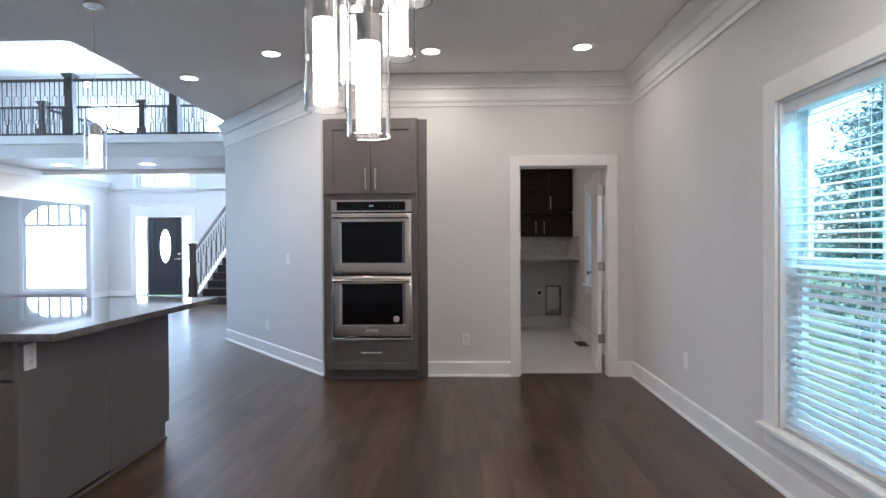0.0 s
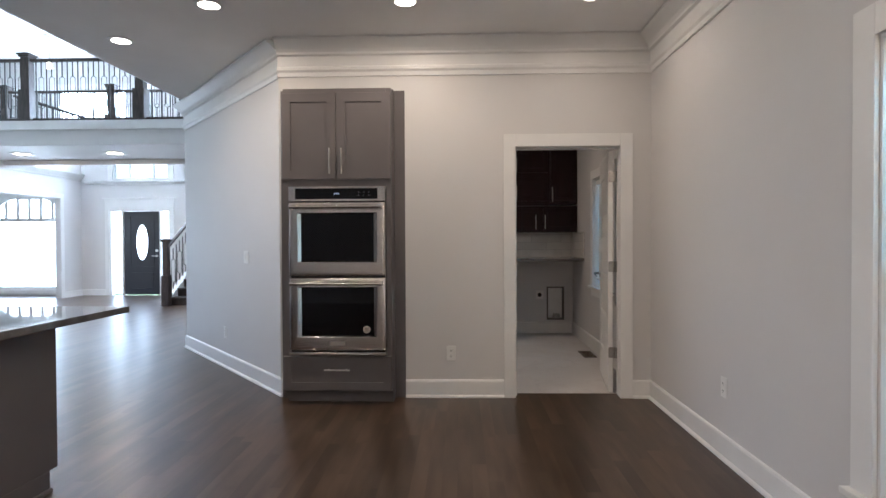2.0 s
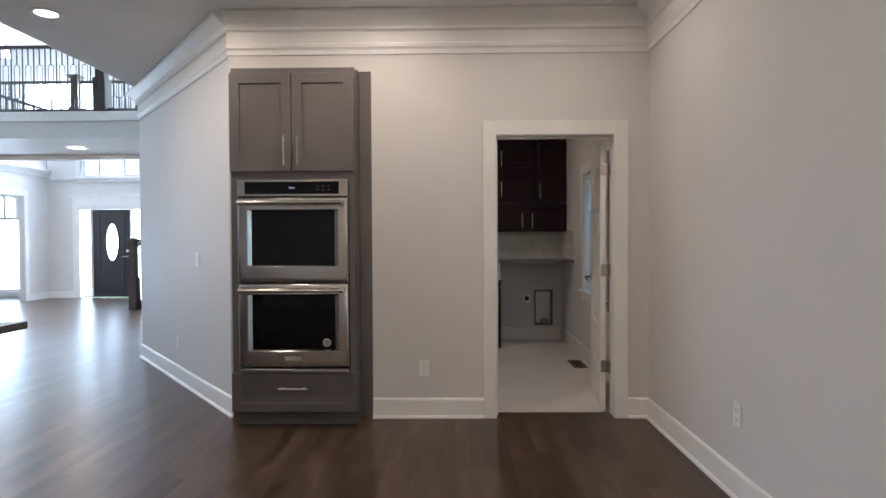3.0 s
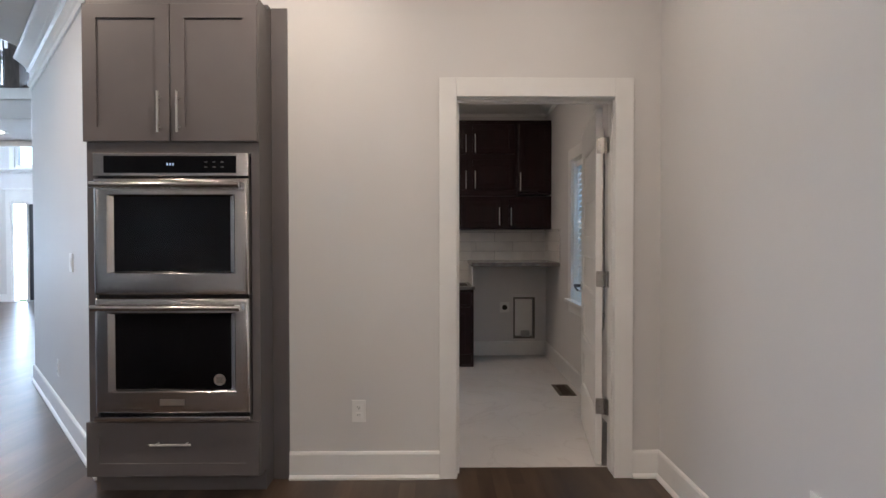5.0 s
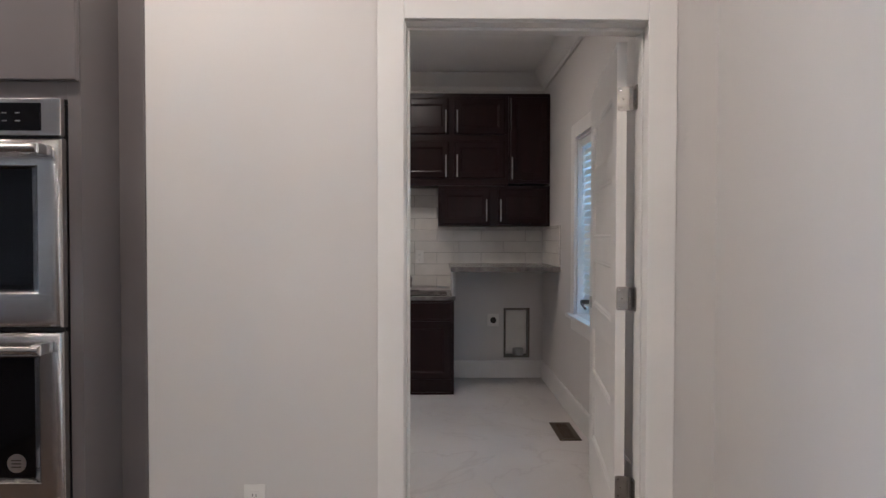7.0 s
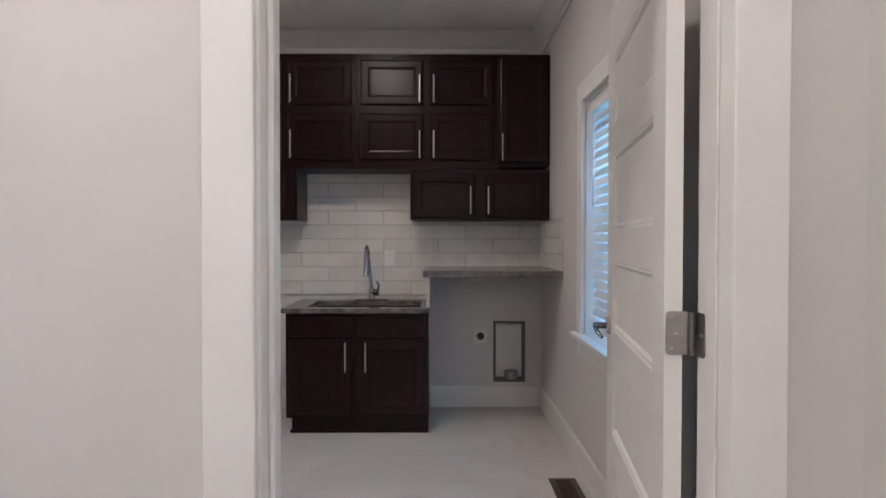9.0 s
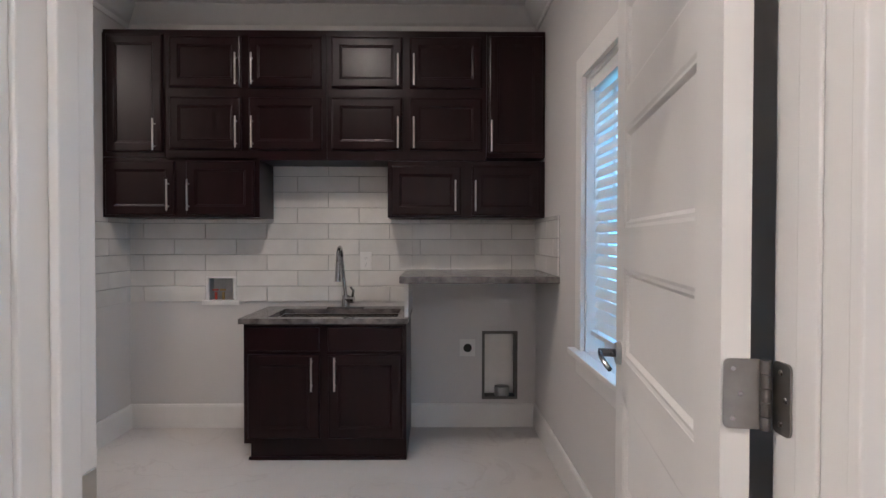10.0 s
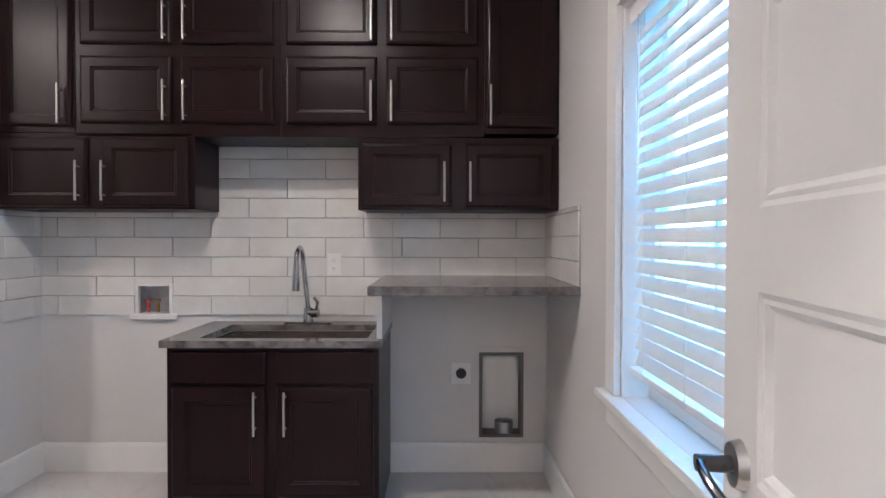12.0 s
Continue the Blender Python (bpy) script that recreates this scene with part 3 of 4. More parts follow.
def pendant_glass(parent, x, y, zb, r, h, zc, wire=True):
    """A clear cylinder with a lit bubble-glass core, on a wire to the ceiling."""
    g = bmesh.new()
    ro, ri = r, r - 0.0022
    seg = 40
    rings = []
    for rad, z in ((ri, zb), (ro, zb), (ro, zb + h), (ri, zb + h), (ri, zb)):
        rings.append([g.verts.new((x + rad * math.cos(2 * math.pi * k / seg), y + rad * math.sin(2 * math.pi * k / seg), z)) for k in range(seg)])
    for a, b in zip(rings, rings[1:]):
        for k in range(seg):
            g.faces.new((a[k], a[(k + 1) % seg], b[(k + 1) % seg], b[k]))
    ob = part("glass_shade", g, M_GLASS, parent, "clear glass cylinder", smooth=True)
    ob.visible_shadow = False
    rc = r * 0.56
    part("bubble_core", cyl(bmesh.new(), (x, y, zb + 0.014), (x, y, zb + h * 0.68), rc, seg=24), M_BUBBLE, parent, "lit bubble-glass core", smooth=True)
    cp = cyl(bmesh.new(), (x, y, zb + h * 0.681), (x, y, zb + h * 0.88), rc * 1.02, seg=24)
    cyl(cp, (x, y, zb + h * 0.88), (x, y, zb + h * 0.95), rc * 0.4, seg=16)
    part("cap", cp, M_CHROME, parent, "polished chrome cap", smooth=True)
    part("cross_bar", cyl(bmesh.new(), (x - ri, y, zb + h * 0.9), (x + ri, y, zb + h * 0.9), 0.003, seg=8), M_CHROME, parent)
    part("wire", cyl(bmesh.new(), (x, y, zb + h * 0.95), (x, y, zc), 0.0016, seg=6), M_STEEL, parent)


ch = thing("cluster_pendant", "cluster of clear glass cylinder pendants with lit bubble cores", "pendant lamp")
for x, y, zb in ((-0.295, 1.28, 1.605), (-0.262, 1.47, 1.705), (-0.192, 1.235, 1.537), (-0.165, 1.62, 1.825), (-0.105, 1.36, 1.875)):
    pendant_glass(ch, x, y, zb + 0.008, 0.046, 0.29, 2.93)
part("canopy", cyl(bmesh.new(), (-0.2, 1.4, 2.925), (-0.2, 1.4, 2.949), 0.21, seg=48), M_CHROME, ch, "round chrome canopy", smooth=True)
ip = thing("island_pendant", "clear glass cylinder pendant with a lit core above the island", "pendant lamp")
pendant_glass(ip, -2.45, 3.85, 1.83, 0.068, 0.33, 2.93)
part("canopy", cyl(bmesh.new(), (-2.45, 3.85, 2.925), (-2.45, 3.85, 2.949), 0.065, seg=36), M_CHROME, ip, "round chrome canopy", smooth=True)
lamp("pendant_lamp", 'POINT', pose(-0.2, 1.38, 1.50), 2.5, WARM).data.shadow_soft_size = 0.05


# ---- kitchen: oven cabinet ----
def bar_handle(parent, x, y, z, length, vertical=True, r=0.006, off=0.032):
    b = bmesh.new()
    d = Vector((0, 0, 1)) if vertical else Vector((1, 0, 0))
    c = Vector((x, y - off, z))
    cyl(b, c - d * length / 2, c + d * length / 2, r, seg=12)
    for s in (-0.36, 0.36):
        q = c + d * length * s
        cyl(b, q, q + Vector((0, off, 0)), r * 0.8, seg=10)
    return part("handle", b, M_NICKEL, parent, "brushed nickel bar handle", smooth=True)


def shaker(name, parent, x0, x1, z0, z1, y, mat, stile=0.06, t=0.02, raised=False):
    """A framed door whose face is at y, looking to -y."""
    steps = [(0, t), (0, 0.003), (0.003, 0), (stile, 0), (stile + 0.001, 0.009)]
    if raised:
        steps = [(0, t), (0, 0.008), (0.004, 0.003), (0.012, 0.0), (stile, 0), (stile + 0.003, 0.004), (stile + 0.011, 0.006), (stile + 0.014, 0.010), (stile + 0.03, 0.010)]
    bm = bmesh.new()
    loops = [[bm.verts.new((x, y + d, z)) for x, z in ((x0 + i, z0 + i), (x1 - i, z0 + i), (x1 - i, z1 - i), (x0 + i, z1 - i))] for i, d in steps]
    bm.faces.new(loops[0])
    bm.faces.new(loops[-1])
    for a, b in zip(loops, loops[1:]):
        for k in range(4):
            bm.faces.new((a[k], a[(k + 1) % 4], b[(k + 1) % 4], b[k]))
    return part(name, bm, mat, parent)


oc = thing("oven_cabinet", "tall grey painted cabinet housing a double oven", "cabinet")
for nm, b in (("side", (-1.255, -1.215, 5.475, 6.0, 0.11, 2.50)), ("side", (-0.44, -0.40, 5.475, 6.0, 0.11, 2.50)), ("upper_box", (-1.2145, -0.4405, 5.475, 6.0, 1.73, 2.50)),
              ("lower_box", (-1.2145, -0.4405, 5.475, 6.0, 0.11, 0.395)), ("back", (-1.2145, -0.4405, 5.9, 6.0, 0.396, 1.729))):
    part(nm, boxes(b), M_GREY, oc)
part("filler", boxes((-0.399, -0.312, 5.688, 5.72, 0.002, 2.532), bevel=0.002), M_GREY, oc)
part("filler", boxes((-1.332, -1.256, 5.66, 5.72, 0.002, 2.532), bevel=0.002), M_GREY, oc)
part("cornice", boxes((-1.255, -0.40, 5.64, 5.72, 2.5005, 2.532), bevel=0.002), M_GREY, oc)
part("toe_kick", boxes((-1.255, -0.40, 5.56, 5.75, 0.002, 0.109)), M_GREY, oc)
for x0, x1, hx in ((-1.262, -0.833, -0.878), (-0.829, -0.402, -0.784)):
    d = shaker("door", oc, x0, x1, 1.785, 2.462, 5.452, M_GREY, 0.07)
    bar_handle(d, hx, 5.452, 1.925, 0.20)
d = shaker("drawer", oc, -1.262, -0.402, 0.115, 0.388, 5.452, M_GREY, 0.065)
bar_handle(d, -0.83, 5.452, 0.285, 0.20, False)

def ring_frame(x0, x1, z0, z1, u0, u1, v0, v1, y0, y1):
    """A plate with one rectangular hole and softened front edges."""
    bm = bmesh.new()
    e = 0.003
    loops = []
    rim = [((x0 + i, x1 - i, z0 + i, z1 - i), y0 + d) for i, d in ((0, 0.014), (0.003, 0.007), (0.009, 0.003), (0.02, 0.001), (0.034, 0.0))]
    for (a, b, c, d), y in (((x0, x1, z0, z1), y1), *rim, ((u0 - e, u1 + e, v0 - e, v1 + e), y0), ((u0, u1, v0, v1), y0 + e), ((u0, u1, v0, v1), y1)):
        loops.append([bm.verts.new((x, y, z)) for x, z in ((a, c), (b, c), (b, d), (a, d))])
    for p, q in zip(loops, loops[1:] + loops[:1]):
        for k in range(4):
            bm.faces.new((p[k], p[(k + 1) % 4], q[(k + 1) % 4], q[k]))
    return bm


ov = thing("double_oven", "stainless steel double wall oven with black glass windows", "oven")
part("body", boxes((-1.20, -0.452, 5.47, 5.88, 0.41, 1.715)), M_BLACK, ov)
part("control_panel", boxes((-1.21, -0.445, 5.445, 5.469, 1.612, 1.727), bevel=0.003), M_STEEL, ov)
cp = part("control_glass", boxes((-1.155, -0.505, 5.442, 5.4448, 1.628, 1.712)), M_BLACKGLASS, ov, "black glass control strip")
for dx, w in ((0.0, 0.010), (0.014, 0.010), (0.028, 0.010)):
    part("digit", boxes((-0.845 + dx, -0.845 + dx + w * 0.7, 5.4405, 5.4418, 1.664, 1.676)), M_DISPLAY, cp, "small lit digit")
for r in range(2):
    for c in range(3):
        part("key", boxes((-0.66 + c * 0.04, -0.645 + c * 0.04, 5.4408, 5.4418, 1.655 + r * 0.024, 1.659 + r * 0.024)), M_GALVD, cp)
for z0, z1, wz0, wz1, hz in ((1.024, 1.604, 1.141, 1.511, 1.565), (0.436, 1.010, 0.555, 0.927, 0.967)):
    dr = part("oven_door", ring_frame(-1.207, -0.443, z0, z1, -1.136, -0.513, wz0 - 0.008, wz1 + 0.008, 5.435, 5.469), M_STEEL, ov, smooth=True)
    part("window_glass", boxes((-1.1355, -0.5135, 5.4545, 5.4625, wz0 - 0.0075, wz1 + 0.0075)), M_BLACKGLASS, dr, "black glass window")
    bev = bmesh.new()
    lo_ = [bev.verts.new((x, 5.4365, z)) for x, z in ((-1.1358, wz0 - 0.0078), (-0.5132, wz0 - 0.0078), (-0.5132, wz1 + 0.0078), (-1.1358, wz1 + 0.0078))]
    hi_ = [bev.verts.new((x, 5.4515, z)) for x, z in ((-1.112, wz0), (-0.537, wz0), (-0.537, wz1), (-1.112, wz1))]
    bk_ = [bev.verts.new((v.co.x, 5.4542, v.co.z)) for v in lo_]
    bi_ = [bev.verts.new((v.co.x, 5.4542, v.co.z)) for v in hi_]
    for p, q in ((lo_, hi_), (hi_, bi_), (bi_, bk_), (bk_, lo_)):
        for k in range(4):
            bev.faces.new((p[k], p[(k + 1) % 4], q[(k + 1) % 4], q[k]))
    part("window_bevel", bev, M_STEEL, dr, "bright sloping steel surround")
    hb = cyl(bmesh.new(), (-1.185, 5.375, hz), (-0.47, 5.375, hz), 0.0125, seg=20)
    part("handle", hb, M_STEEL, dr, "round steel bar handle", smooth=True)
    for xx in (-1.175, -0.48):
        part("handle_mount", boxes((xx - 0.014, xx + 0.014, 5.372, 5.4345, hz - 0.016, hz + 0.016), bevel=0.004), M_CHROME, dr)
part("vent_trim", boxes((-1.208, -0.44, 5.425, 5.469, 0.402, 0.424), bevel=0.004), M_CHROME, ov)
part("badge", boxes((-0.885, -0.765, 5.432, 5.4348, 0.478, 0.508), bevel=0.001), M_NICKEL, ov, "plain maker's plate")
bd = cyl(bmesh.new(), (-0.597, 5.4544, 0.60), (-0.597, 5.452, 0.60), 0.029, seg=32)
sk = part("sticker", bd, M_NICKEL, ov, "round silver sticker")
for k in range(3):
    part("stripe", boxes((-0.612, -0.582, 5.4505, 5.4519, 0.588 + 0.01 * k, 0.591 + 0.01 * k)), M_BLACK, sk)


# ---- wall plates ----
def outlet(m, label="white duplex power outlet on the wall", switch=False, gangs=1):
    w = 0.075 + 0.045 * (gangs - 1)
    o = thing("light_switch" if switch else "power_outlet", label, "switch" if switch else "outlet", m=m)
    part("plate", boxes((-w / 2, w / 2, -0.007, -0.001, -0.06, 0.06), bevel=0.002), M_PLATE, o)
    for g in range(gangs):
        x = (g - (gangs - 1) / 2) * 0.045
        if switch:
            part("rocker", boxes((x - 0.016, x + 0.016, -0.011, -0.0072, -0.032, 0.032), bevel=0.002), M_PLATE, o)
        else:
            for z in (-0.021, 0.021):
                s = part("socket", boxes((x - 0.016, x + 0.016, -0.0095, -0.0072, z - 0.015, z + 0.015), bevel=0.001), M_PLATE, o)
                part("slot", boxes((x - 0.007, x - 0.005, -0.0102, -0.0096, z - 0.004, z + 0.007), (x + 0.005, x + 0.007, -0.0102, -0.0096, z - 0.004, z + 0.006), (x - 0.002, x + 0.002, -0.0102, -0.0096, z - 0.011, z - 0.007)), M_BLACK, s)
    return o


outlet(pose(0.062, WALL_Y, 0.368))
outlet(pose(RIGHT_X, 4.38, 0.425, 0, 0, -90))
AZ = math.degrees(math.atan2(2.24, -1.897)) + 180
outlet(pose(-1.883, 6.348, 1.15, 0, 0, AZ), "white double light switch on the angled wall", True, 2)
outlet(pose(-2.286, 6.824, 0.36, 0, 0, AZ))

# ---- kitchen island ----
isl = thing("kitchen_island", "dark grey painted island cabinet with a toe kick", "kitchen island")
part("body", boxes((-4.6, -2.025, 2.60, 3.90, 0.105, 0.884)), M_GREY, isl)
part("end_panel", boxes((-2.0245, -2.0, 2.56, 3.24, 0.03, 0.884), bevel=0.002), M_GREY, isl)
part("end_panel", boxes((-2.0245, -2.0, 3.243, 3.92, 0.11, 0.884), bevel=0.002), M_GREY, isl)
part("end_panel", boxes((-2.05, -2.0, 3.243, 3.86, 0.002, 0.109), bevel=0.002), M_GREY, isl)
part("base_trim", boxes((-1.9995, -1.985, 2.56, 3.86, 0.001, 0.022), bevel=0.004), M_GREY, isl)
part("toe_kick", boxes((-4.6, -2.051, 2.66, 3.84, 0.002, 0.104)), M_GREY, isl)
for x in (-2.46, -2.90, -3.34, -3.78, -4.22):
    shaker("drawer", isl, x, x + 0.43, 0.70, 0.875, 2.579, M_GREY, 0.05)
    shaker("door", isl, x, x + 0.43, 0.11, 0.69, 2.579, M_GREY, 0.06)
tagged(part("island_countertop", boxes((-4.7, -1.80, 2.52, 4.26, 0.886, 0.922), bevel=0.004), M_QUARTZ, None, "dark grey polished stone worktop on the island"), category="worktop")
outlet(pose(-2.0, 2.63, 0.80, 0, 0, 90), "pale power outlet on the island end")

# ---- utility room: wall cabinets ----
UY = 8.69


def wall_cabinet(x0, x1, z0, z1, doors, label):
    c = thing("wall_cabinet", label, "cabinet", "wall cabinets")
    part("body", boxes((x0 + 0.001, x1 - 0.001, UY, 8.997, z0 + 0.001, z1 - 0.001), bevel=0.0015), M_ESP, c)
    for dx0, dx1, dz0, dz1, hx, hz in doors:
        d = shaker("door", c, dx0, dx1, dz0, dz1, UY - 0.021, M_ESP, 0.052, raised=True)
        if hx is not None:
            bar_handle(d, hx, UY - 0.021, hz, 0.19, r=0.0055)


def two_by_two(x0, x1):
    m = (x0 + x1) / 2
    return [(x0 + 0.03, m - 0.028, 2.195, 2.505, m - 0.052, 2.30), (m + 0.02, x1 - 0.03, 2.195, 2.505, m + 0.045, 2.30),
            (x0 + 0.03, m - 0.028, 1.815, 2.135, m - 0.052, 1.918), (m + 0.02, x1 - 0.03, 1.815, 2.135, m + 0.045, 1.918)]


ESP_LABEL = "dark espresso wooden wall cabinet with raised-panel doors"
wall_cabinet(-1.02, -0.635, 1.77, 2.53, [(-0.99, -0.648, 1.80, 2.515, -0.69, 1.90)], ESP_LABEL)
wall_cabinet(-0.635, 0.352, 1.752, 2.53, two_by_two(-0.635, 0.352), ESP_LABEL)
wall_cabinet(0.352, 1.335, 1.752, 2.53, two_by_two(0.352, 1.335), ESP_LABEL)
wall_cabinet(1.335, 1.698, 1.77, 2.53, [(1.348, 1.680, 1.80, 2.515, 1.363, 1.90)], ESP_LABEL)
for x0, x1 in ((-1.02, -0.061), (0.724, 1.698)):
    m = (x0 + x1) / 2
    wall_cabinet(x0, x1, 1.40, 1.769 if x0 < 0 else 1.751, [(x0 + 0.022, m - 0.035, 1.415, 1.745 if x0 < 0 else 1.72, m - 0.068, 1.535), (m + 0.035, x1 - 0.03, 1.415, 1.745 if x0 < 0 else 1.72, m + 0.055, 1.535)],
                 "low dark espresso wall cabinet with two doors above the tiles")
tagged(part("cabinet_scribe", boxes((-1.02, 1.698, UY + 0.012, UY + 0.03, 2.531, 2.552), bevel=0.002), M_ESP, None, "thin dark strip on top of the wall cabinets"), category="trim")

# ---- utility room: sink ----
sc_ = thing("sink_cabinet", "dark espresso wooden sink base cabinet with two doors", "cabinet")
for nm, b in (("side", (-0.071, -0.053, 8.41, 8.996, 0.10, 0.785)), ("side", (0.838, 0.856, 8.41, 8.996, 0.003, 0.785)), ("face_frame", (-0.0528, 0.8378, 8.41, 8.43, 0.10, 0.785)), ("bottom", (-0.0528, 0.8378, 8.4302, 8.996, 0.10, 0.118))):
    part(nm, boxes(b), M_ESP, sc_)
part("plinth", boxes((-0.035, 0.8375, 8.425, 8.996, 0.003, 0.099)), M_ESP, sc_)
part("shoe_moulding", boxes((-0.045, 0.856, 8.405, 8.4245, 0.003, 0.022), bevel=0.005), M_ESP, sc_)
for x0, x1, hx in ((-0.045, 0.362, 0.322), (0.410, 0.832, 0.452)):
    d = shaker("door", sc_, x0, x1, 0.13, 0.612, 8.389, M_ESP, 0.058, raised=True)
    bar_handle(d, hx, 8.389, 0.505, 0.19, r=0.0055)
    part("drawer_front", boxes((x0, x1, 8.389, 8.409, 0.632, 0.765), bevel=0.006), M_ESP, sc_)
# worktop with a cut-out, undermount bowl
ct = thing("sink_worktop", "mottled grey granite worktop round an undermount sink", "worktop")
cm = wall_y(bmesh.new(), -0.095, 0.866, -0.817, -0.786, 8.385, 8.998, [(0.05, 0.80, 8.455, 8.865)])
for v in cm.verts:
    v.co = (v.co.x, v.co.z, -v.co.y)
part("slab", cm, M_GRANITE, ct)
sk = thing("sink", "dark steel undermount sink bowl", "sink")
bw = bmesh.new()
box(bw, 0.052, 0.798, 8.457, 8.863, 0.60, 0.785)
top = max(bw.faces, key=lambda f: f.calc_center_median().z)
bmesh.ops.delete(bw, geom=[top], context='FACES_ONLY')
bmesh.ops.bevel(bw, geom=[e for e in bw.edges if not e.is_boundary], offset=0.03, segments=4, profile=0.5, affect='EDGES')
part("bowl", bw, M_STEEL, sk, smooth=True)
part("drain", cyl(bmesh.new(), (0.43, 8.66, 0.601), (0.43, 8.66, 0.606), 0.045, seg=24), M_CHROME, sk)
fa = thing("faucet", "chrome pull-down faucet with a side lever", "faucet")
fb = boxes((0.31, 0.55, 8.90, 8.95, 0.8175, 0.826), bevel=0.004)
part("deck_plate", fb, M_FAUCET, fa)
fb = cyl(bmesh.new(), (0.43, 8.925, 0.826), (0.43, 8.925, 0.90), 0.027, 0.022, seg=24)
part("base", fb, M_FAUCET, fa, smooth=True)
pts = [(0.43, 8.925, 0.90), (0.415, 8.925, 1.02), (0.405, 8.92, 1.13)] + [(0.405, 8.92 - 0.075 + 0.075 * math.cos(a), 1.13 + 0.085 * math.sin(a)) for a in [math.pi * k / 10 for k in range(1, 11)]]
part("spout", tube(bmesh.new(), pts, 0.0125, 14), M_FAUCET, fa, smooth=True)
part("spray_head", cyl(bmesh.new(), (0.405, 8.77, 1.13), (0.405, 8.765, 1.0), 0.014, 0.020, seg=20), M_FAUCET, fa, smooth=True)
fb = cyl(bmesh.new(), (0.43, 8.925, 0.872), (0.485, 8.915, 0.872), 0.024, seg=20)
tube(fb, [(0.475, 8.915, 0.89), (0.485, 8.90, 0.93), (0.47, 8.885, 0.955)], 0.008, 10)
part("lever", fb, M_FAUCET, fa, smooth=True)

# ---- folding shelf over the dryer place ----
sh = thing("granite_shelf", "mottled grey granite shelf spanning the dryer space", "shelf")
part("slab", boxes((0.825, 1.698, 8.24, 8.998, 1.028, 1.066), bevel=0.004), M_GRANITE, sh)
part("support_panel", boxes((0.842, 0.866, 8.44, 8.998, 0.8175, 1.0275)), M_WALL, sh, "pale grey painted support panel")

# ---- boxes in the back wall ----
ob_ = thing("washer_box", "white recessed washing machine supply box", "supply box")
part("rim", boxes((-0.51, -0.492, 8.985, 8.998, 0.855, 1.02), (-0.328, -0.31, 8.985, 8.998, 0.855, 1.02), (-0.492, -0.328, 8.985, 8.998, 1.005, 1.02), (-0.535, -0.285, 8.975, 8.998, 0.828, 0.858), bevel=0.002), M_PLATE, ob_)
part("back", boxes((-0.492, -0.328, 9.07, 9.08, 0.858, 1.005), (-0.4918, -0.488, 8.999, 9.07, 0.8585, 1.0045), (-0.332, -0.3282, 8.999, 9.07, 0.8585, 1.0045)), M_GALV, ob_)
for x, mt in ((-0.46, M_RED), (-0.41, M_BRASS)):
    v = cyl(bmesh.new(), (x, 9.03, 0.86), (x, 9.03, 0.91), 0.009, seg=12)
    cyl(v, (x - 0.018, 9.02, 0.925), (x + 0.018, 9.02, 0.925), 0.007, seg=10)
    part("valve", v, mt, ob_, smooth=True)
db = thing("dryer_vent_box", "recessed metal dryer vent box with a duct collar", "vent box")
W0, W1, Z0, Z1 = 1.335, 1.575, 0.19, 0.65
# shade of the recess is put into the colour of rim and liner
part("rim", boxes((W0, W0 + 0.018, 8.988, 8.998, Z0, Z1), (W1 - 0.018, W1, 8.988, 8.998, Z0, Z1), (W0 + 0.018, W1 - 0.018, 8.988, 8.998, Z0, Z0 + 0.018), (W0 + 0.018, W1 - 0.018, 8.988, 8.998, Z1 - 0.018, Z1), bevel=0.002), M_GALVD, db)
part("liner", boxes((1.3455, 1.349, 8.9985, 9.10, 0.2005, 0.6395), (1.561, 1.5645, 8.9985, 9.10, 0.2005, 0.6395), (1.349, 1.561, 8.9985, 9.10, 0.2005, 0.204), (1.349, 1.561, 8.9985, 9.10, 0.636, 0.6395)), M_GALVD, db)
part("flange", boxes((W0 - 0.025, W1 + 0.025, 8.990, 8.996, Z1 + 0.001, Z1 + 0.03), bevel=0.001), M_WALL, db)
part("back", boxes((1.349, 1.561, 9.10, 9.11, 0.204, 0.636)), M_PLATE, db)
col = cyl(bmesh.new(), (1.475, 9.045, 0.2045), (1.475, 9.045, 0.265), 0.05, seg=28, caps=False)
cyl(col, (1.475, 9.045, 0.2045), (1.475, 9.045, 0.25), 0.046, seg=28)
part("duct_collar", col, M_GALV, db, smooth=True)
dp = thing("dryer_outlet", "white plate with a round black dryer socket", "outlet")
part("plate", boxes((1.185, 1.29, 8.991, 8.998, 0.48, 0.595), bevel=0.002), M_PLATE, dp)
part("socket", cyl(bmesh.new(), (1.238, 8.985, 0.537), (1.238, 8.9908, 0.537), 0.028, seg=24), M_BLACK, dp, "round black socket")
outlet(pose(0.556, 8.985, 1.123), "white power outlet on the tiled wall")
fv = thing("floor_register", "brown metal floor register in the utility floor", "floor vent")
part("frame", boxes((1.50, 1.53, 7.32, 7.67, 0.003, 0.009), (1.61, 1.64, 7.32, 7.67, 0.003, 0.009), (1.53, 1.61, 7.32, 7.35, 0.003, 0.009), (1.53, 1.61, 7.64, 7.67, 0.003, 0.009), bevel=0.001), M_VENT, fv)
part("well", boxes((1.53, 1.61, 7.35, 7.64, 0.0025, 0.004)), M_BLACK, fv)
for k in range(14):
    part("louvre", boxes((1.53, 1.61, 7.355 + k * 0.0205, 7.363 + k * 0.0205, 0.0042, 0.008)), M_VENT, fv)

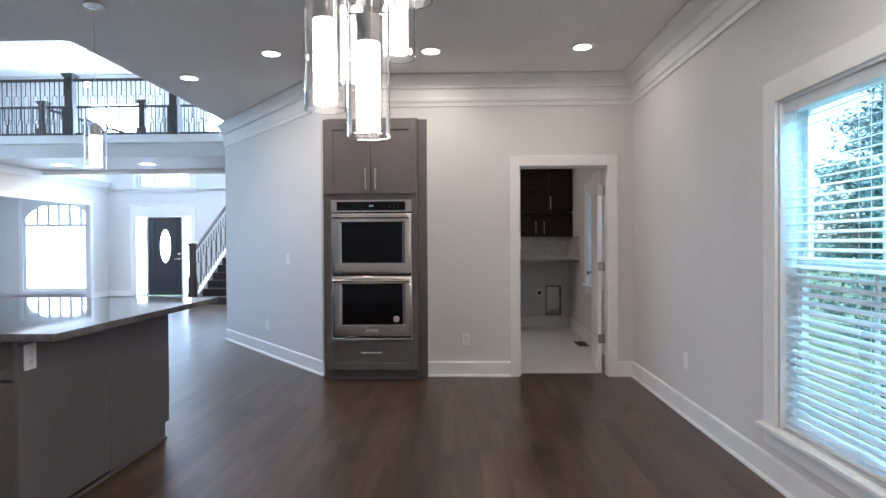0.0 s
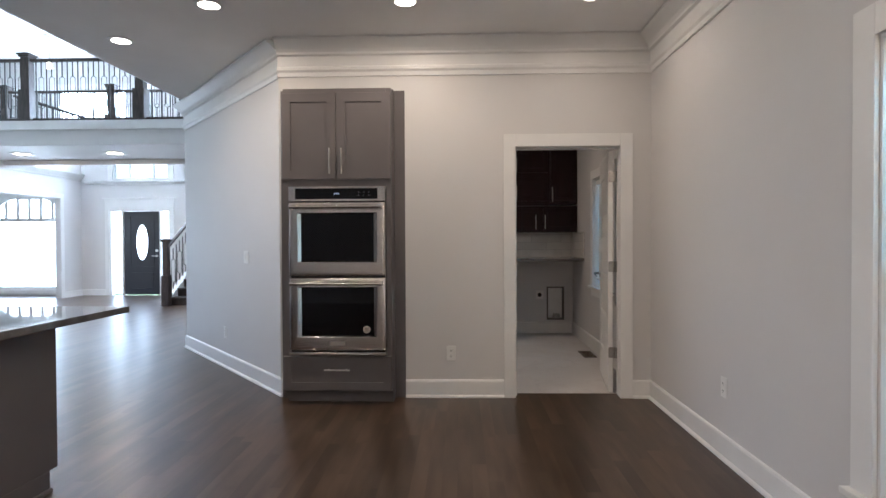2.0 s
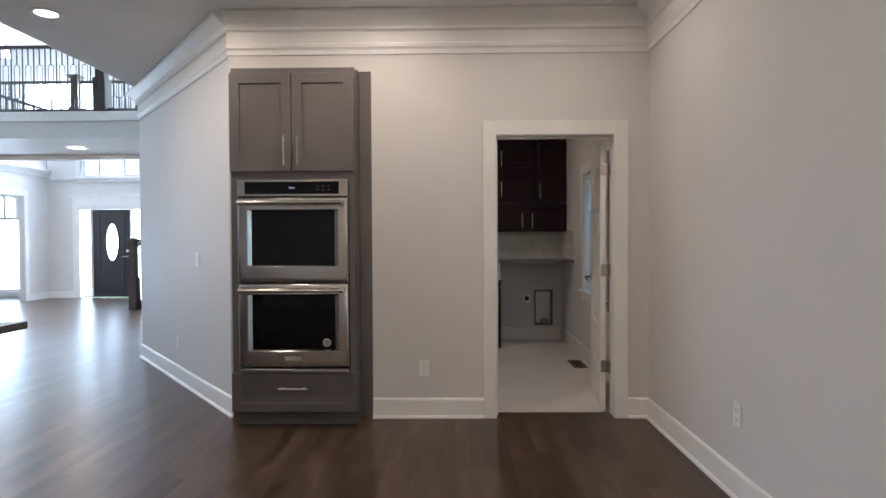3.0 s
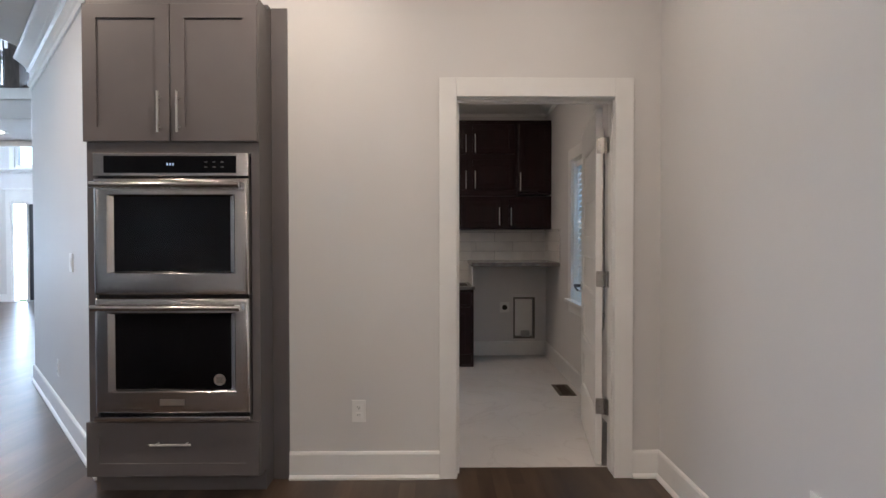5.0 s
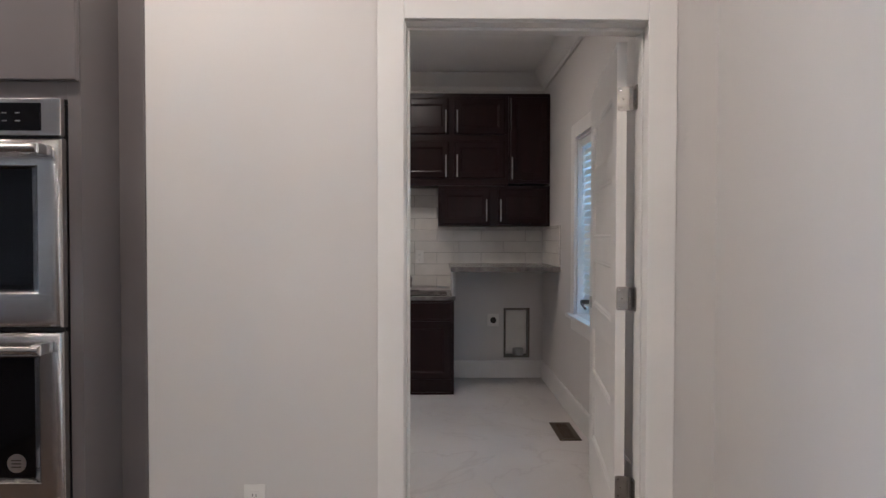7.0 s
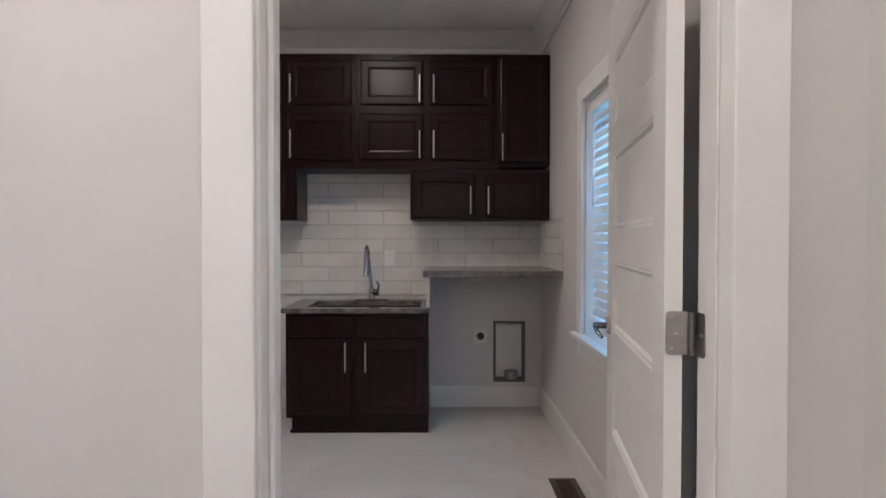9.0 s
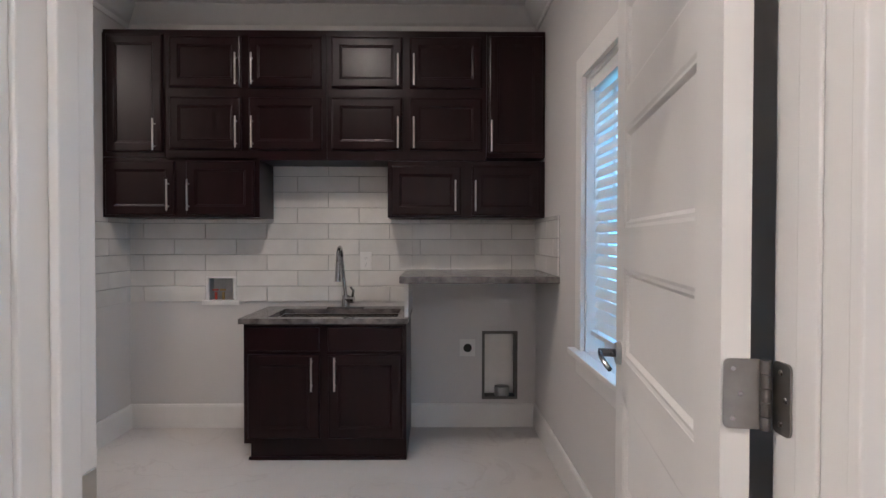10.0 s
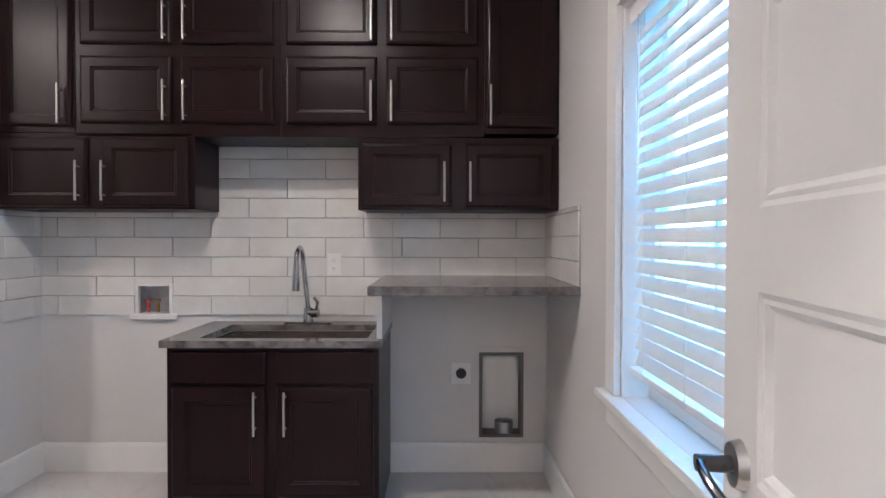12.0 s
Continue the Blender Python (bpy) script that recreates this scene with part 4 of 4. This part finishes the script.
# ---- balcony railings ----
def baluster_mesh(loop, h):
    b = bmesh.new()
    r = 0.007
    if not loop:
        box(b, -r, r, -r, r, 0, h)
    else:
        z0, z1, w = (0.17 * h, 0.74 * h, 0.042)
        box(b, -r, r, -r, r, 0, z0)
        box(b, -r, r, -r, r, z1, h)
        for s in (-1, 1):
            tube(b, [(0, 0, z0), (s * w, 0, z0 + 0.025), (s * w, 0, z1 - 0.025), (0, 0, z1)], r, 4)
    finish(b)
    me = bpy.data.meshes.new("baluster")
    b.to_mesh(me)
    b.free()
    me.materials.append(M_IRON)
    return me


BAL = [baluster_mesh(False, 0.86), baluster_mesh(True, 0.86)]


def newel(parent, x, y, z, h, w=0.098):
    bm = boxes((x - w, x + w, y - w, y + w, z, z + h * 0.45), (x - w * 0.72, x + w * 0.72, y - w * 0.72, y + w * 0.72, z + h * 0.45, z + h - 0.09),
               (x - w * 0.95, x + w * 0.95, y - w * 0.95, y + w * 0.95, z + h - 0.09, z + h - 0.055), (x - w * 1.15, x + w * 1.15, y - w * 1.15, y + w * 1.15, z + h - 0.055, z + h - 0.03), bevel=0.004)
    cyl(bm, (x, y, z + h - 0.03), (x, y, z + h), w * 1.2, w * 0.4, seg=4)
    part("newel_post", bm, M_STAIN, parent, "dark stained square newel post")


def railing(label, x0, x1, y, z, posts, hp, rail=0.97):
    r = thing("balcony_railing", label, "railing", "balcony railings")
    part("handrail", boxes((x0, x1, y - 0.032, y + 0.032, z + rail - 0.05, z + rail), bevel=0.012), M_STAIN, r)
    part("bottom_rail", boxes((x0, x1, y - 0.025, y + 0.025, z + 0.001, z + 0.05), bevel=0.004), M_STAIN, r)
    k, x = 0, x0 + 0.06
    while x < x1:
        if all(abs(x - p) > 0.1 for p in posts):
            o = shared("baluster", BAL[k % 2], r, Matrix.Translation((x, y, z + 0.045)) @ Matrix.Diagonal((1, 1, (rail - 0.09) / 0.86, 1)))
        k += 1
        x += 0.09
    for p in posts:
        newel(r, p, y, z, hp)


railing("dark stained railing with black iron balusters on the balcony", -10.5, -3.25, 10.54, 3.341, (-7.17, -5.22, -9.1), 1.16, 1.05)
railing("dark stained inner railing beside the upper stair", -10.9, -3.25, 12.32, 3.341, (-8.97, -6.79), 1.11, 0.985)

ur = thing("stair_rail", "dark stained sloping handrail of the upper stair", "railing")
part("handrail", tube(bmesh.new(), [(-8.9, 12.45, 4.27), (-7.9, 12.45, 3.955), (-6.9, 12.45, 3.64)], 0.03, 10), M_STAIN, ur, smooth=True)
for k in range(16):
    x = -8.84 + k * 0.125
    part("baluster", boxes((x - 0.007, x + 0.007, 12.443, 12.457, 3.0, 4.255 - (x + 8.9) * 0.315)), M_IRON, ur)
part("stringer", boxes((-8.9, -6.9, 12.40, 12.50, 2.93, 3.0), bevel=0.004), M_TRIM, ur, "white painted stringer")


def ring(bm, c, rad, r, tilt):
    """A thin round hoop about c, tipped by tilt degrees."""
    q = Matrix.Rotation(radians(tilt), 3, 'X')
    tube(bm, [Vector(c) + q @ Vector((rad * math.cos(a), rad * math.sin(a), 0)) for a in [2 * math.pi * k / 36 for k in range(37)]], r, 6)
    return bm


rc = thing("ring_chandelier", "thin metal ring chandelier hanging in the stair hall", "chandelier")
CHX, CHY, CHZ = -7.55, 11.6, 5.17
part("hoop", ring(bmesh.new(), (CHX - 0.05, CHY, CHZ), 0.17, 0.011, 14), M_NICKEL, rc, smooth=True)
part("hoop", ring(bmesh.new(), (CHX + 0.17, CHY, CHZ - 0.06), 0.20, 0.011, -16), M_NICKEL, rc, smooth=True)
part("rod", cyl(bmesh.new(), (CHX, CHY, CHZ - 0.5), (CHX, CHY, 5.699), 0.011, seg=10), M_NICKEL, rc, smooth=True)
part("lamp", cyl(bmesh.new(), (CHX, CHY, CHZ - 0.62), (CHX, CHY, CHZ - 0.5), 0.05, 0.035, seg=20), M_BULB, rc, "small lit lamp", smooth=True)

# ---- entrance ----
fd = thing("door_2", "dark painted front door with an oval glass light", "door", kind="structure")
dm = bmesh.new()
outer = [(-8.02, 0.02), (-7.14, 0.02), (-7.14, 2.03), (-8.02, 2.03)]
NS = 40
oval = [(-7.58 + 0.155 * math.cos(2 * math.pi * k / NS), 1.28 + 0.44 * math.sin(2 * math.pi * k / NS)) for k in range(NS)]
per = []
for k in range(NS):
    a = 2 * math.pi * k / NS
    c, s = math.cos(a), math.sin(a)
    tt = min(0.44 / abs(c) if abs(c) > 1e-6 else 9, (0.75 if s > 0 else 1.26) / abs(s) if abs(s) > 1e-6 else 9)
    per.append((-7.58 + c * tt, 1.28 + s * tt))
for cx, cz in ((-8.02, 0.02), (-7.14, 0.02), (-7.14, 2.03), (-8.02, 2.03)):
    k = min(range(NS), key=lambda i: (per[i][0] - cx) ** 2 + (per[i][1] - cz) ** 2)
    per[k] = (cx, cz)
lay = [[dm.verts.new((x, y, z)) for x, z in ring] for ring, y in ((per, 14.74), (oval, 14.74), (oval, 14.785), (per, 14.785))]
for a, b in zip(lay, lay[1:] + lay[:1]):
    for k in range(NS):
        dm.faces.new((a[k], a[(k + 1) % NS], b[(k + 1) % NS], b[k]))
part("slab", dm, M_FDOOR, fd)
om = bmesh.new()
tube(om, [(x, 14.738, z) for x, z in oval + oval[:1]], 0.016, 8)
part("oval_frame", om, M_FDOOR, fd, smooth=True)
gm = bmesh.new()
gm.faces.new([gm.verts.new((x, 14.76, z)) for x, z in oval])
g = part("oval_pane", gm, M_PANE, fd)
g.visible_shadow = False
part("raised_panel", boxes((-7.86, -7.30, 14.725, 14.7395, 0.16, 0.55), bevel=0.008), M_FDOOR, fd)
part("upper_moulding", boxes((-7.88, -7.855, 14.728, 14.7395, 0.68, 1.92), (-7.305, -7.28, 14.728, 14.7395, 0.68, 1.92), (-7.855, -7.305, 14.728, 14.7395, 0.68, 0.70), (-7.855, -7.305, 14.728, 14.7395, 1.90, 1.92)), M_FDOOR, fd)
part("deadbolt", cyl(bmesh.new(), (-7.21, 14.739, 1.08), (-7.21, 14.70, 1.08), 0.03, seg=16), M_NICKEL, fd)
lv = cyl(bmesh.new(), (-7.21, 14.739, 0.95), (-7.21, 14.69, 0.95), 0.022, seg=16)
cyl(lv, (-7.21, 14.69, 0.95), (-7.32, 14.69, 0.95), 0.01, seg=10)
part("lever", lv, M_NICKEL, fd)
part("frame", boxes((-8.06, -8.022, 14.70, 14.85, 0.0, 2.035), (-7.138, -7.10, 14.70, 14.85, 0.0, 2.035), (-8.36, -8.325, 14.70, 14.85, 0.0, 2.035), (-6.905, -6.87, 14.70, 14.85, 0.0, 2.035), (-8.36, -6.87, 14.70, 14.85, 2.036, 2.099)), M_TRIM, fd)
part("casing", boxes((-8.46, -8.361, 14.675, 14.698, 0.0, 2.33), (-6.869, -6.77, 14.675, 14.698, 0.0, 2.33), (-8.361, -6.869, 14.675, 14.698, 2.08, 2.33), (-8.52, -6.71, 14.66, 14.698, 2.331, 2.36)), M_TRIM, fd)
for x0, x1 in ((-8.324, -8.061), (-7.099, -6.906)):
    g = part("sidelight", boxes((x0, x1, 14.77, 14.776, 0.05, 2.035)), M_PANE, fd)
    g.visible_shadow = False


def front_window(name, label, x0, x1, z0, z1, bars, arch=False):
    w = thing(name, label, "window", kind="structure")
    fr = [(x0, x0 + 0.06, 14.72, 14.80, z0, z1), (x1 - 0.06, x1, 14.72, 14.80, z0, z1), (x0 + 0.06, x1 - 0.06, 14.72, 14.80, z0, z0 + 0.06), (x0 + 0.06, x1 - 0.06, 14.72, 14.80, z1 - 0.06, z1)]
    part("window_frame", boxes(*fr), M_TRIM, w)
    part("casing", boxes((x0 - 0.1, x0, 14.68, 14.698, z0 - 0.1, z1 + 0.1), (x1, x1 + 0.1, 14.68, 14.698, z0 - 0.1, z1 + 0.1), (x0, x1, 14.68, 14.698, z1, z1 + 0.1), (x0, x1, 14.67, 14.698, z0 - 0.1, z0)), M_TRIM, w)
    for b in bars:
        part("glazing_bar", boxes((b[0], b[1], 14.74, 14.78, b[2], b[3])), M_TRIM, w)
    g = part("pane", boxes((x0 + 0.06, x1 - 0.06, 14.757, 14.763, z0 + 0.06, z1 - 0.06)), M_PANE, w)
    g.visible_shadow = False
    return w


AX, AR = -10.375, 0.925
aw = front_window("window_3", "wide white window with an arched divided head", -11.3, -9.45, 0.15, 2.40,
                  [(-11.24, -9.51, 1.80, 1.88)] + [(x - 0.035, x + 0.035, 1.88, 2.34) for x in (-10.95, -10.66, -10.375, -10.09, -9.80)])
sp = bmesh.new()
for s in (-1, 1):
    arc = [(AX + s * AR * math.cos(a), 1.80 + 0.60 * math.sin(a)) for a in [math.pi / 2 * k / 14 for k in range(15)]]
    poly = [(AX + s * AR, 2.40)] + arc
    front = [sp.verts.new((x, 14.71, z)) for x, z in poly]
    back = [sp.verts.new((x, 14.738, z)) for x, z in poly]
    sp.faces.new(front)
    sp.faces.new(back[::-1])
    for k in range(len(poly)):
        sp.faces.new((front[k], front[(k + 1) % len(poly)], back[(k + 1) % len(poly)], back[k]))
part("arch_spandrel", sp, M_TRIM, aw)
front_window("window_4", "white transom window above the entrance", -8.28, -6.87, 2.78, 3.55, [(-7.88, -7.85, 2.84, 3.49), (-7.29, -7.26, 2.84, 3.49)])
front_window("window_5", "white upper storey window", -9.6, -7.9, 3.75, 5.0, [(-8.77, -8.73, 3.81, 4.94)])
front_window("window_6", "white upper storey window", -6.5, -4.2, 3.75, 5.0, [(-5.37, -5.33, 3.81, 4.94)])
oc2 = thing("opening_casing", "white casing round the dining room opening", "trim", kind="structure")
for b in ((-9.048, -9.03, 13.952, 14.06, 0.001, 2.41), (-9.048, -9.03, 10.79, 10.898, 0.001, 2.41), (-9.048, -9.03, 10.898, 13.952, 2.302, 2.41)):
    part("casing", boxes(b, bevel=0.003), M_TRIM, oc2)
fc = bmesh.new()
sweep(fc, [(0.002, 2.925), (0.11, 2.925), (0.10, 2.90), (0.04, 2.82), (0.02, 2.78), (0.002, 2.775)], (-9.05, 10.53), (-9.05, 14.69), (1, 0))
sweep(fc, [(0.002, 2.76), (0.05, 2.76), (0.04, 2.73), (0.002, 2.70)], (-8.95, 14.7), (-5.7, 14.7), (0, -1))
sweep(fc, BASE, (-9.05, 14.065), (-9.05, 14.68), (1, 0))
sweep(fc, BASE, (-9.03, 14.7), (-8.47, 14.7), (0, -1))
structure("foyer_moulding", fc, M_TRIM, "white crown moulding and baseboard in the foyer", "trim")

# ---- stair ----
st = thing("staircase", "dark stained staircase with iron balusters and a white curb", "staircase")
SX0, SX1, SY, RISE, RUN = -5.80, -4.62, 12.50, 0.165, 0.275
for k in range(8):
    y, z = SY + RUN * k, RISE * (k + 1)
    y1 = y + RUN if k < 7 else 14.69
    part("tread", boxes((SX0 + 0.06, SX1, y - 0.03, y1 - 0.031, z - 0.032, z), bevel=0.007), M_STAIN, st)
    part("riser", boxes((SX0 + 0.061, SX1 - 0.001, y, y1 - 0.001, 0.001, z - 0.0325)), M_STAIN, st)
    for j in (0.06, 0.2):
        shared("baluster", BAL[0 if j < 0.1 else 1], st, Matrix.Translation((SX0 + 0.005, y + j, z + 0.03 + j * 0.6)) @ Matrix.Diagonal((1, 1, 0.98, 1)))
cb = bmesh.new()
prof = [(SY - 0.02, 0.001), (14.69, 0.001), (14.69, 0.13 + 2.19 * RISE / RUN), (SY - 0.02, 0.16)]
c0, c1 = ([cb.verts.new((x, y, z)) for y, z in prof] for x in (SX0 - 0.05, SX0 + 0.055))
cb.faces.new(c0)
cb.faces.new(c1[::-1])
for k in range(4):
    cb.faces.new((c0[k], c0[(k + 1) % 4], c1[(k + 1) % 4], c1[k]))
part("curb", cb, M_TRIM, st, "white painted stair curb")
hr = boxes((-0.032, 0.032, 0, 2.60, -0.05, 0.0), bevel=0.014)
part("handrail", hr, M_STAIN, st, "dark stained handrail", m=pose(SX0 + 0.005, SY - 0.05, 1.19, math.degrees(math.atan2(RISE, RUN)), 0, 0))
newel(st, SX0 + 0.005, SY - 0.08, 0.001, 1.37, 0.075)

# ---- ceiling fan of the great room ----
cf = thing("ceiling_fan", "white ceiling fan hanging in the great room", "ceiling fan", m=pose(-8.6, 7.9, 4.75))
part("rod", cyl(bmesh.new(), (0, 0, 0.1), (0, 0, 0.949), 0.014, seg=10), M_NICKEL, cf)
part("motor", cyl(bmesh.new(), (0, 0, -0.06), (0, 0, 0.1), 0.11, 0.09, seg=24), M_NICKEL, cf, smooth=True)
for k in range(5):
    part("blade", boxes((0.12, 0.68, -0.065, 0.065, 0.0, 0.008), bevel=0.003), M_PLATE, cf, m=pose(0, 0, 0.02, 10, 0, 72 * k + 20))

# ---- outside ----
gr = bmesh.new()
NG = 60
vs = {}
for i in range(NG + 1):
    for j in range(NG + 1):
        u, v = (i / NG * 2 - 1), (j / NG * 2 - 1)
        x, y = 400 * u * abs(u), 400 * v * abs(v)
        vs[i, j] = gr.verts.new((x, y, -0.35 + 0.03 * noise.noise((x * 0.3, y * 0.3, 0))))
for i in range(NG):
    for j in range(NG):
        gr.faces.new((vs[i, j], vs[i + 1, j], vs[i + 1, j + 1], vs[i, j + 1]))
structure("ground", gr, M_GRASS, "green lawn round the house", "ground", smooth=True)


def conifer(x, y, h, r, n, seed, label):
    rnd = random.Random(seed)
    t = thing("conifer_tree", label, "tree", m=pose(x, y, -0.36))
    tr = bmesh.new()
    tube(tr, [(0, 0, 0), (0.03, 0.02, h * 0.4), (0, 0.04, h * 0.92)], 0.10, 8)
    for v in tr.verts:
        f = 1 - 0.85 * v.co.z / h
        v.co.x, v.co.y = v.co.x * f, v.co.y * f
    part("trunk", tr, M_BARK, t)
    lm = bmesh.new()
    verts, faces = [], []
    tips = []
    for k in range(150):
        z = h * (0.06 + 0.9 * rnd.random() ** 1.1)
        a = rnd.uniform(0, 2 * math.pi)
        ln = r * (1 - z / h) ** 0.75 * rnd.uniform(0.65, 1.15) + 0.1
        e = Vector((math.cos(a) * ln, math.sin(a) * ln, z + ln * rnd.uniform(-0.12, 0.25)))
        cyl(lm, (0, 0, z), e, 0.022, 0.006, seg=5, caps=False)
        tips.append((Vector((0, 0, z)), e))
    part("limbs", lm, M_BARK, t)
    for k in range(n):
        p0, e = rnd.choice(tips)
        f = rnd.random() ** 0.55
        p = p0.lerp(e, f) + Vector((rnd.gauss(0, 0.13), rnd.gauss(0, 0.13), rnd.gauss(0, 0.10)))
        s = rnd.uniform(0.022, 0.055)
        d1 = Vector((rnd.gauss(0, 1), rnd.gauss(0, 1), rnd.gauss(-0.2, 0.7))).normalized()
        d2 = d1.cross(Vector((rnd.gauss(0, 1), rnd.gauss(0, 1), rnd.gauss(0, 1)))).normalized()
        i = len(verts)
        verts += [p - d1 * s, p + d2 * s * 0.45, p + d1 * s * 1.3, p - d2 * s * 0.45]
        faces.append((i, i + 1, i + 2, i + 3))
    me = bpy.data.meshes.new("crown")
    me.from_pydata(verts, [], faces)
    me.materials.append(M_LEAF)
    c = new("crown", me)
    c.parent = t
    tagged(c, kind="stuff")


conifer(7.6, 8.6, 7.2, 2.7, 95000, 3, "tall dense evergreen tree on the lawn")
conifer(5.6, 5.6, 2.3, 1.5, 26000, 5, "low evergreen shrub near the house")
conifer(10.2, 6.6, 7.5, 2.6, 50000, 8, "dense evergreen tree behind the shrub")
conifer(4.4, 4.4, 1.7, 1.1, 16000, 9, "low evergreen shrub beneath the window")

# ---- tiles behind the sink ----
TH, TW, G = 0.1016, 0.406, 0.003
tile_cache = {}


def tile_mesh(w, h):
    key = (round(w, 3), round(h, 3))
    if key not in tile_cache:
        b = boxes((0, w, -0.009, 0, 0, h))
        front = [e for e in b.edges if all(abs(v.co.y + 0.009) < 1e-6 for v in e.verts)]
        bmesh.ops.bevel(b, geom=front, offset=0.002, segments=1, affect='EDGES')
        finish(b)
        me = bpy.data.meshes.new("tile")
        b.to_mesh(me)
        b.free()
        me.materials.append(M_TILE)
        tile_cache[key] = me
    return tile_cache[key]


def tile_field(name, length, z0, z1, m, parent_label, skip=None, phase=0.0):
    f = structure(name, wall_y(bmesh.new(), 0, length, -0.004, -0.001, z0, z1, [skip] if skip else ()), M_GROUT, parent_label, "tiles")
    f.matrix_basis = m
    row, z = 0, z0
    while z < z1 - 0.01:
        h = min(TH, z1 - z)
        x = -((row % 2) * (TW + G) / 2) + phase - (TW + G)
        while x < length:
            a, b = max(x, 0), min(x + TW, length)
            pieces = [(a, b, z, z + h)]
            if skip and a < skip[1] and b > skip[0] and z < skip[3] and z + h > skip[2]:
                pieces = [(a, skip[0], z, z + h), (skip[1], b, z, z + h), (max(a, skip[0]), min(b, skip[1]), skip[3], z + h)]
            for p, q, u, w in pieces:
                if q - p > 0.01 and w - u > 0.01:
                    shared("tile", tile_mesh(q - p, w - u), f, pose(p, -0.0042, u))
            x += TW + G
        z += TH + G
        row += 1


M_BACK = pose(-1.02, 9.0, 0)
tile_field("backsplash", 1.886, 0.850, 1.3728, M_BACK, "white glazed running-bond tiles above the worktop", (0.51, 0.71, 0.850, 1.02), 0.10)
tile_field("backsplash_shelf", 0.832, 1.0592, 1.399, pose(0.867, 9.0, 0), "white glazed running-bond tiles above the shelf", None, 0.258)
tile_field("backsplash_strip", 0.958, 1.3730, 1.399, M_BACK, "cut white tiles below the wall cabinets", None, 0.3045)
tile_field("backsplash_strip_east", 0.142, 1.3730, 1.399, pose(0.7245, 9.0, 0), "cut white tiles below the wall cabinets", None, 0.197)
tile_field("backsplash_upper", 0.783, 1.3730, 1.751, pose(-0.06, 9.0, 0), "white glazed tiles between the wall cabinets", None, 0.1625)
tile_field("backsplash_side", 0.735, 1.0665, 1.40, pose(RIGHT_X, 8.99, 0, 0, 0, -90), "white glazed tiles on the side wall above the shelf")
tile_field("backsplash_side_west", 0.46, 0.850, 1.40, pose(-1.02, 8.525, 0, 0, 0, 90), "white glazed tiles on the short side wall")

# ---- oak planks ----
PW = 0.083
near_x, near_y = (-1.45, 1.70), (0.9, 5.70)
rnd = random.Random(11)
plank_meshes = {}
verts, faces = [], []


def in_wall(x, y):
    if y <= 5.70:
        return False
    if y > 14.7:
        return True
    if y <= 7.96:
        return x > -1.334 - 0.847 * (y - 5.70)
    return x > -3.235


def plank_mesh(ln):
    if ln not in plank_meshes:
        b = boxes((0, PW, 0, ln, -0.0155, 0))
        finish(b)
        me = bpy.data.meshes.new("plank")
        b.to_mesh(me)
        b.free()
        me.materials.append(M_WOOD)
        plank_meshes[ln] = me
    return plank_meshes[ln]


LENS_ = (0.5, 0.7, 0.9, 1.1, 1.3, 1.6)
made = 0
x = RIGHT_X - PW
while x > -12.05:
    y = -2.05
    first = 0.2 + rnd.random()
    while y < 14.7:
        ln = rnd.choice(LENS_) if y > -2.05 else first
        y1 = y + ln
        cx = x + PW / 2
        ye = y1
        if x > -1.334 and ye > 5.70:
            ye = min(ye, 5.836 if 0.55 < cx < 1.48 else 5.70)
        elif in_wall(cx, ye):
            ye = min(ye, 5.70 + (-1.334 - cx) / 0.847 + 0.06) if x > -3.235 else 14.7
        ye = min(ye, 14.7)
        if ye - y > 0.004:
            if x > near_x[0] and y > near_y[0] and made < 300 and ye == y1:
                shared("plank", plank_mesh(ln), floor, pose(x, y, 0))
                made += 1
            else:
                i = len(verts)
                a, b, c, d = x, x + PW, y, ye
                for zz in (-0.0155, 0.0):
                    verts += [(a, c, zz), (b, c, zz), (b, d, zz), (a, d, zz)]
                faces += [(i + 4, i + 5, i + 6, i + 7), (i, i + 1, i + 5, i + 4), (i + 1, i + 2, i + 6, i + 5), (i + 2, i + 3, i + 7, i + 6), (i + 3, i, i + 4, i + 7)]
        if ye < y1:
            break
        y = y1
    x -= PW
me = bpy.data.meshes.new("planks")
me.from_pydata(verts, [], faces)
me.materials.append(M_WOOD)
rest = new("planks", me)
rest.parent = floor
tagged(rest, "dark stained oak planks", kind="stuff")
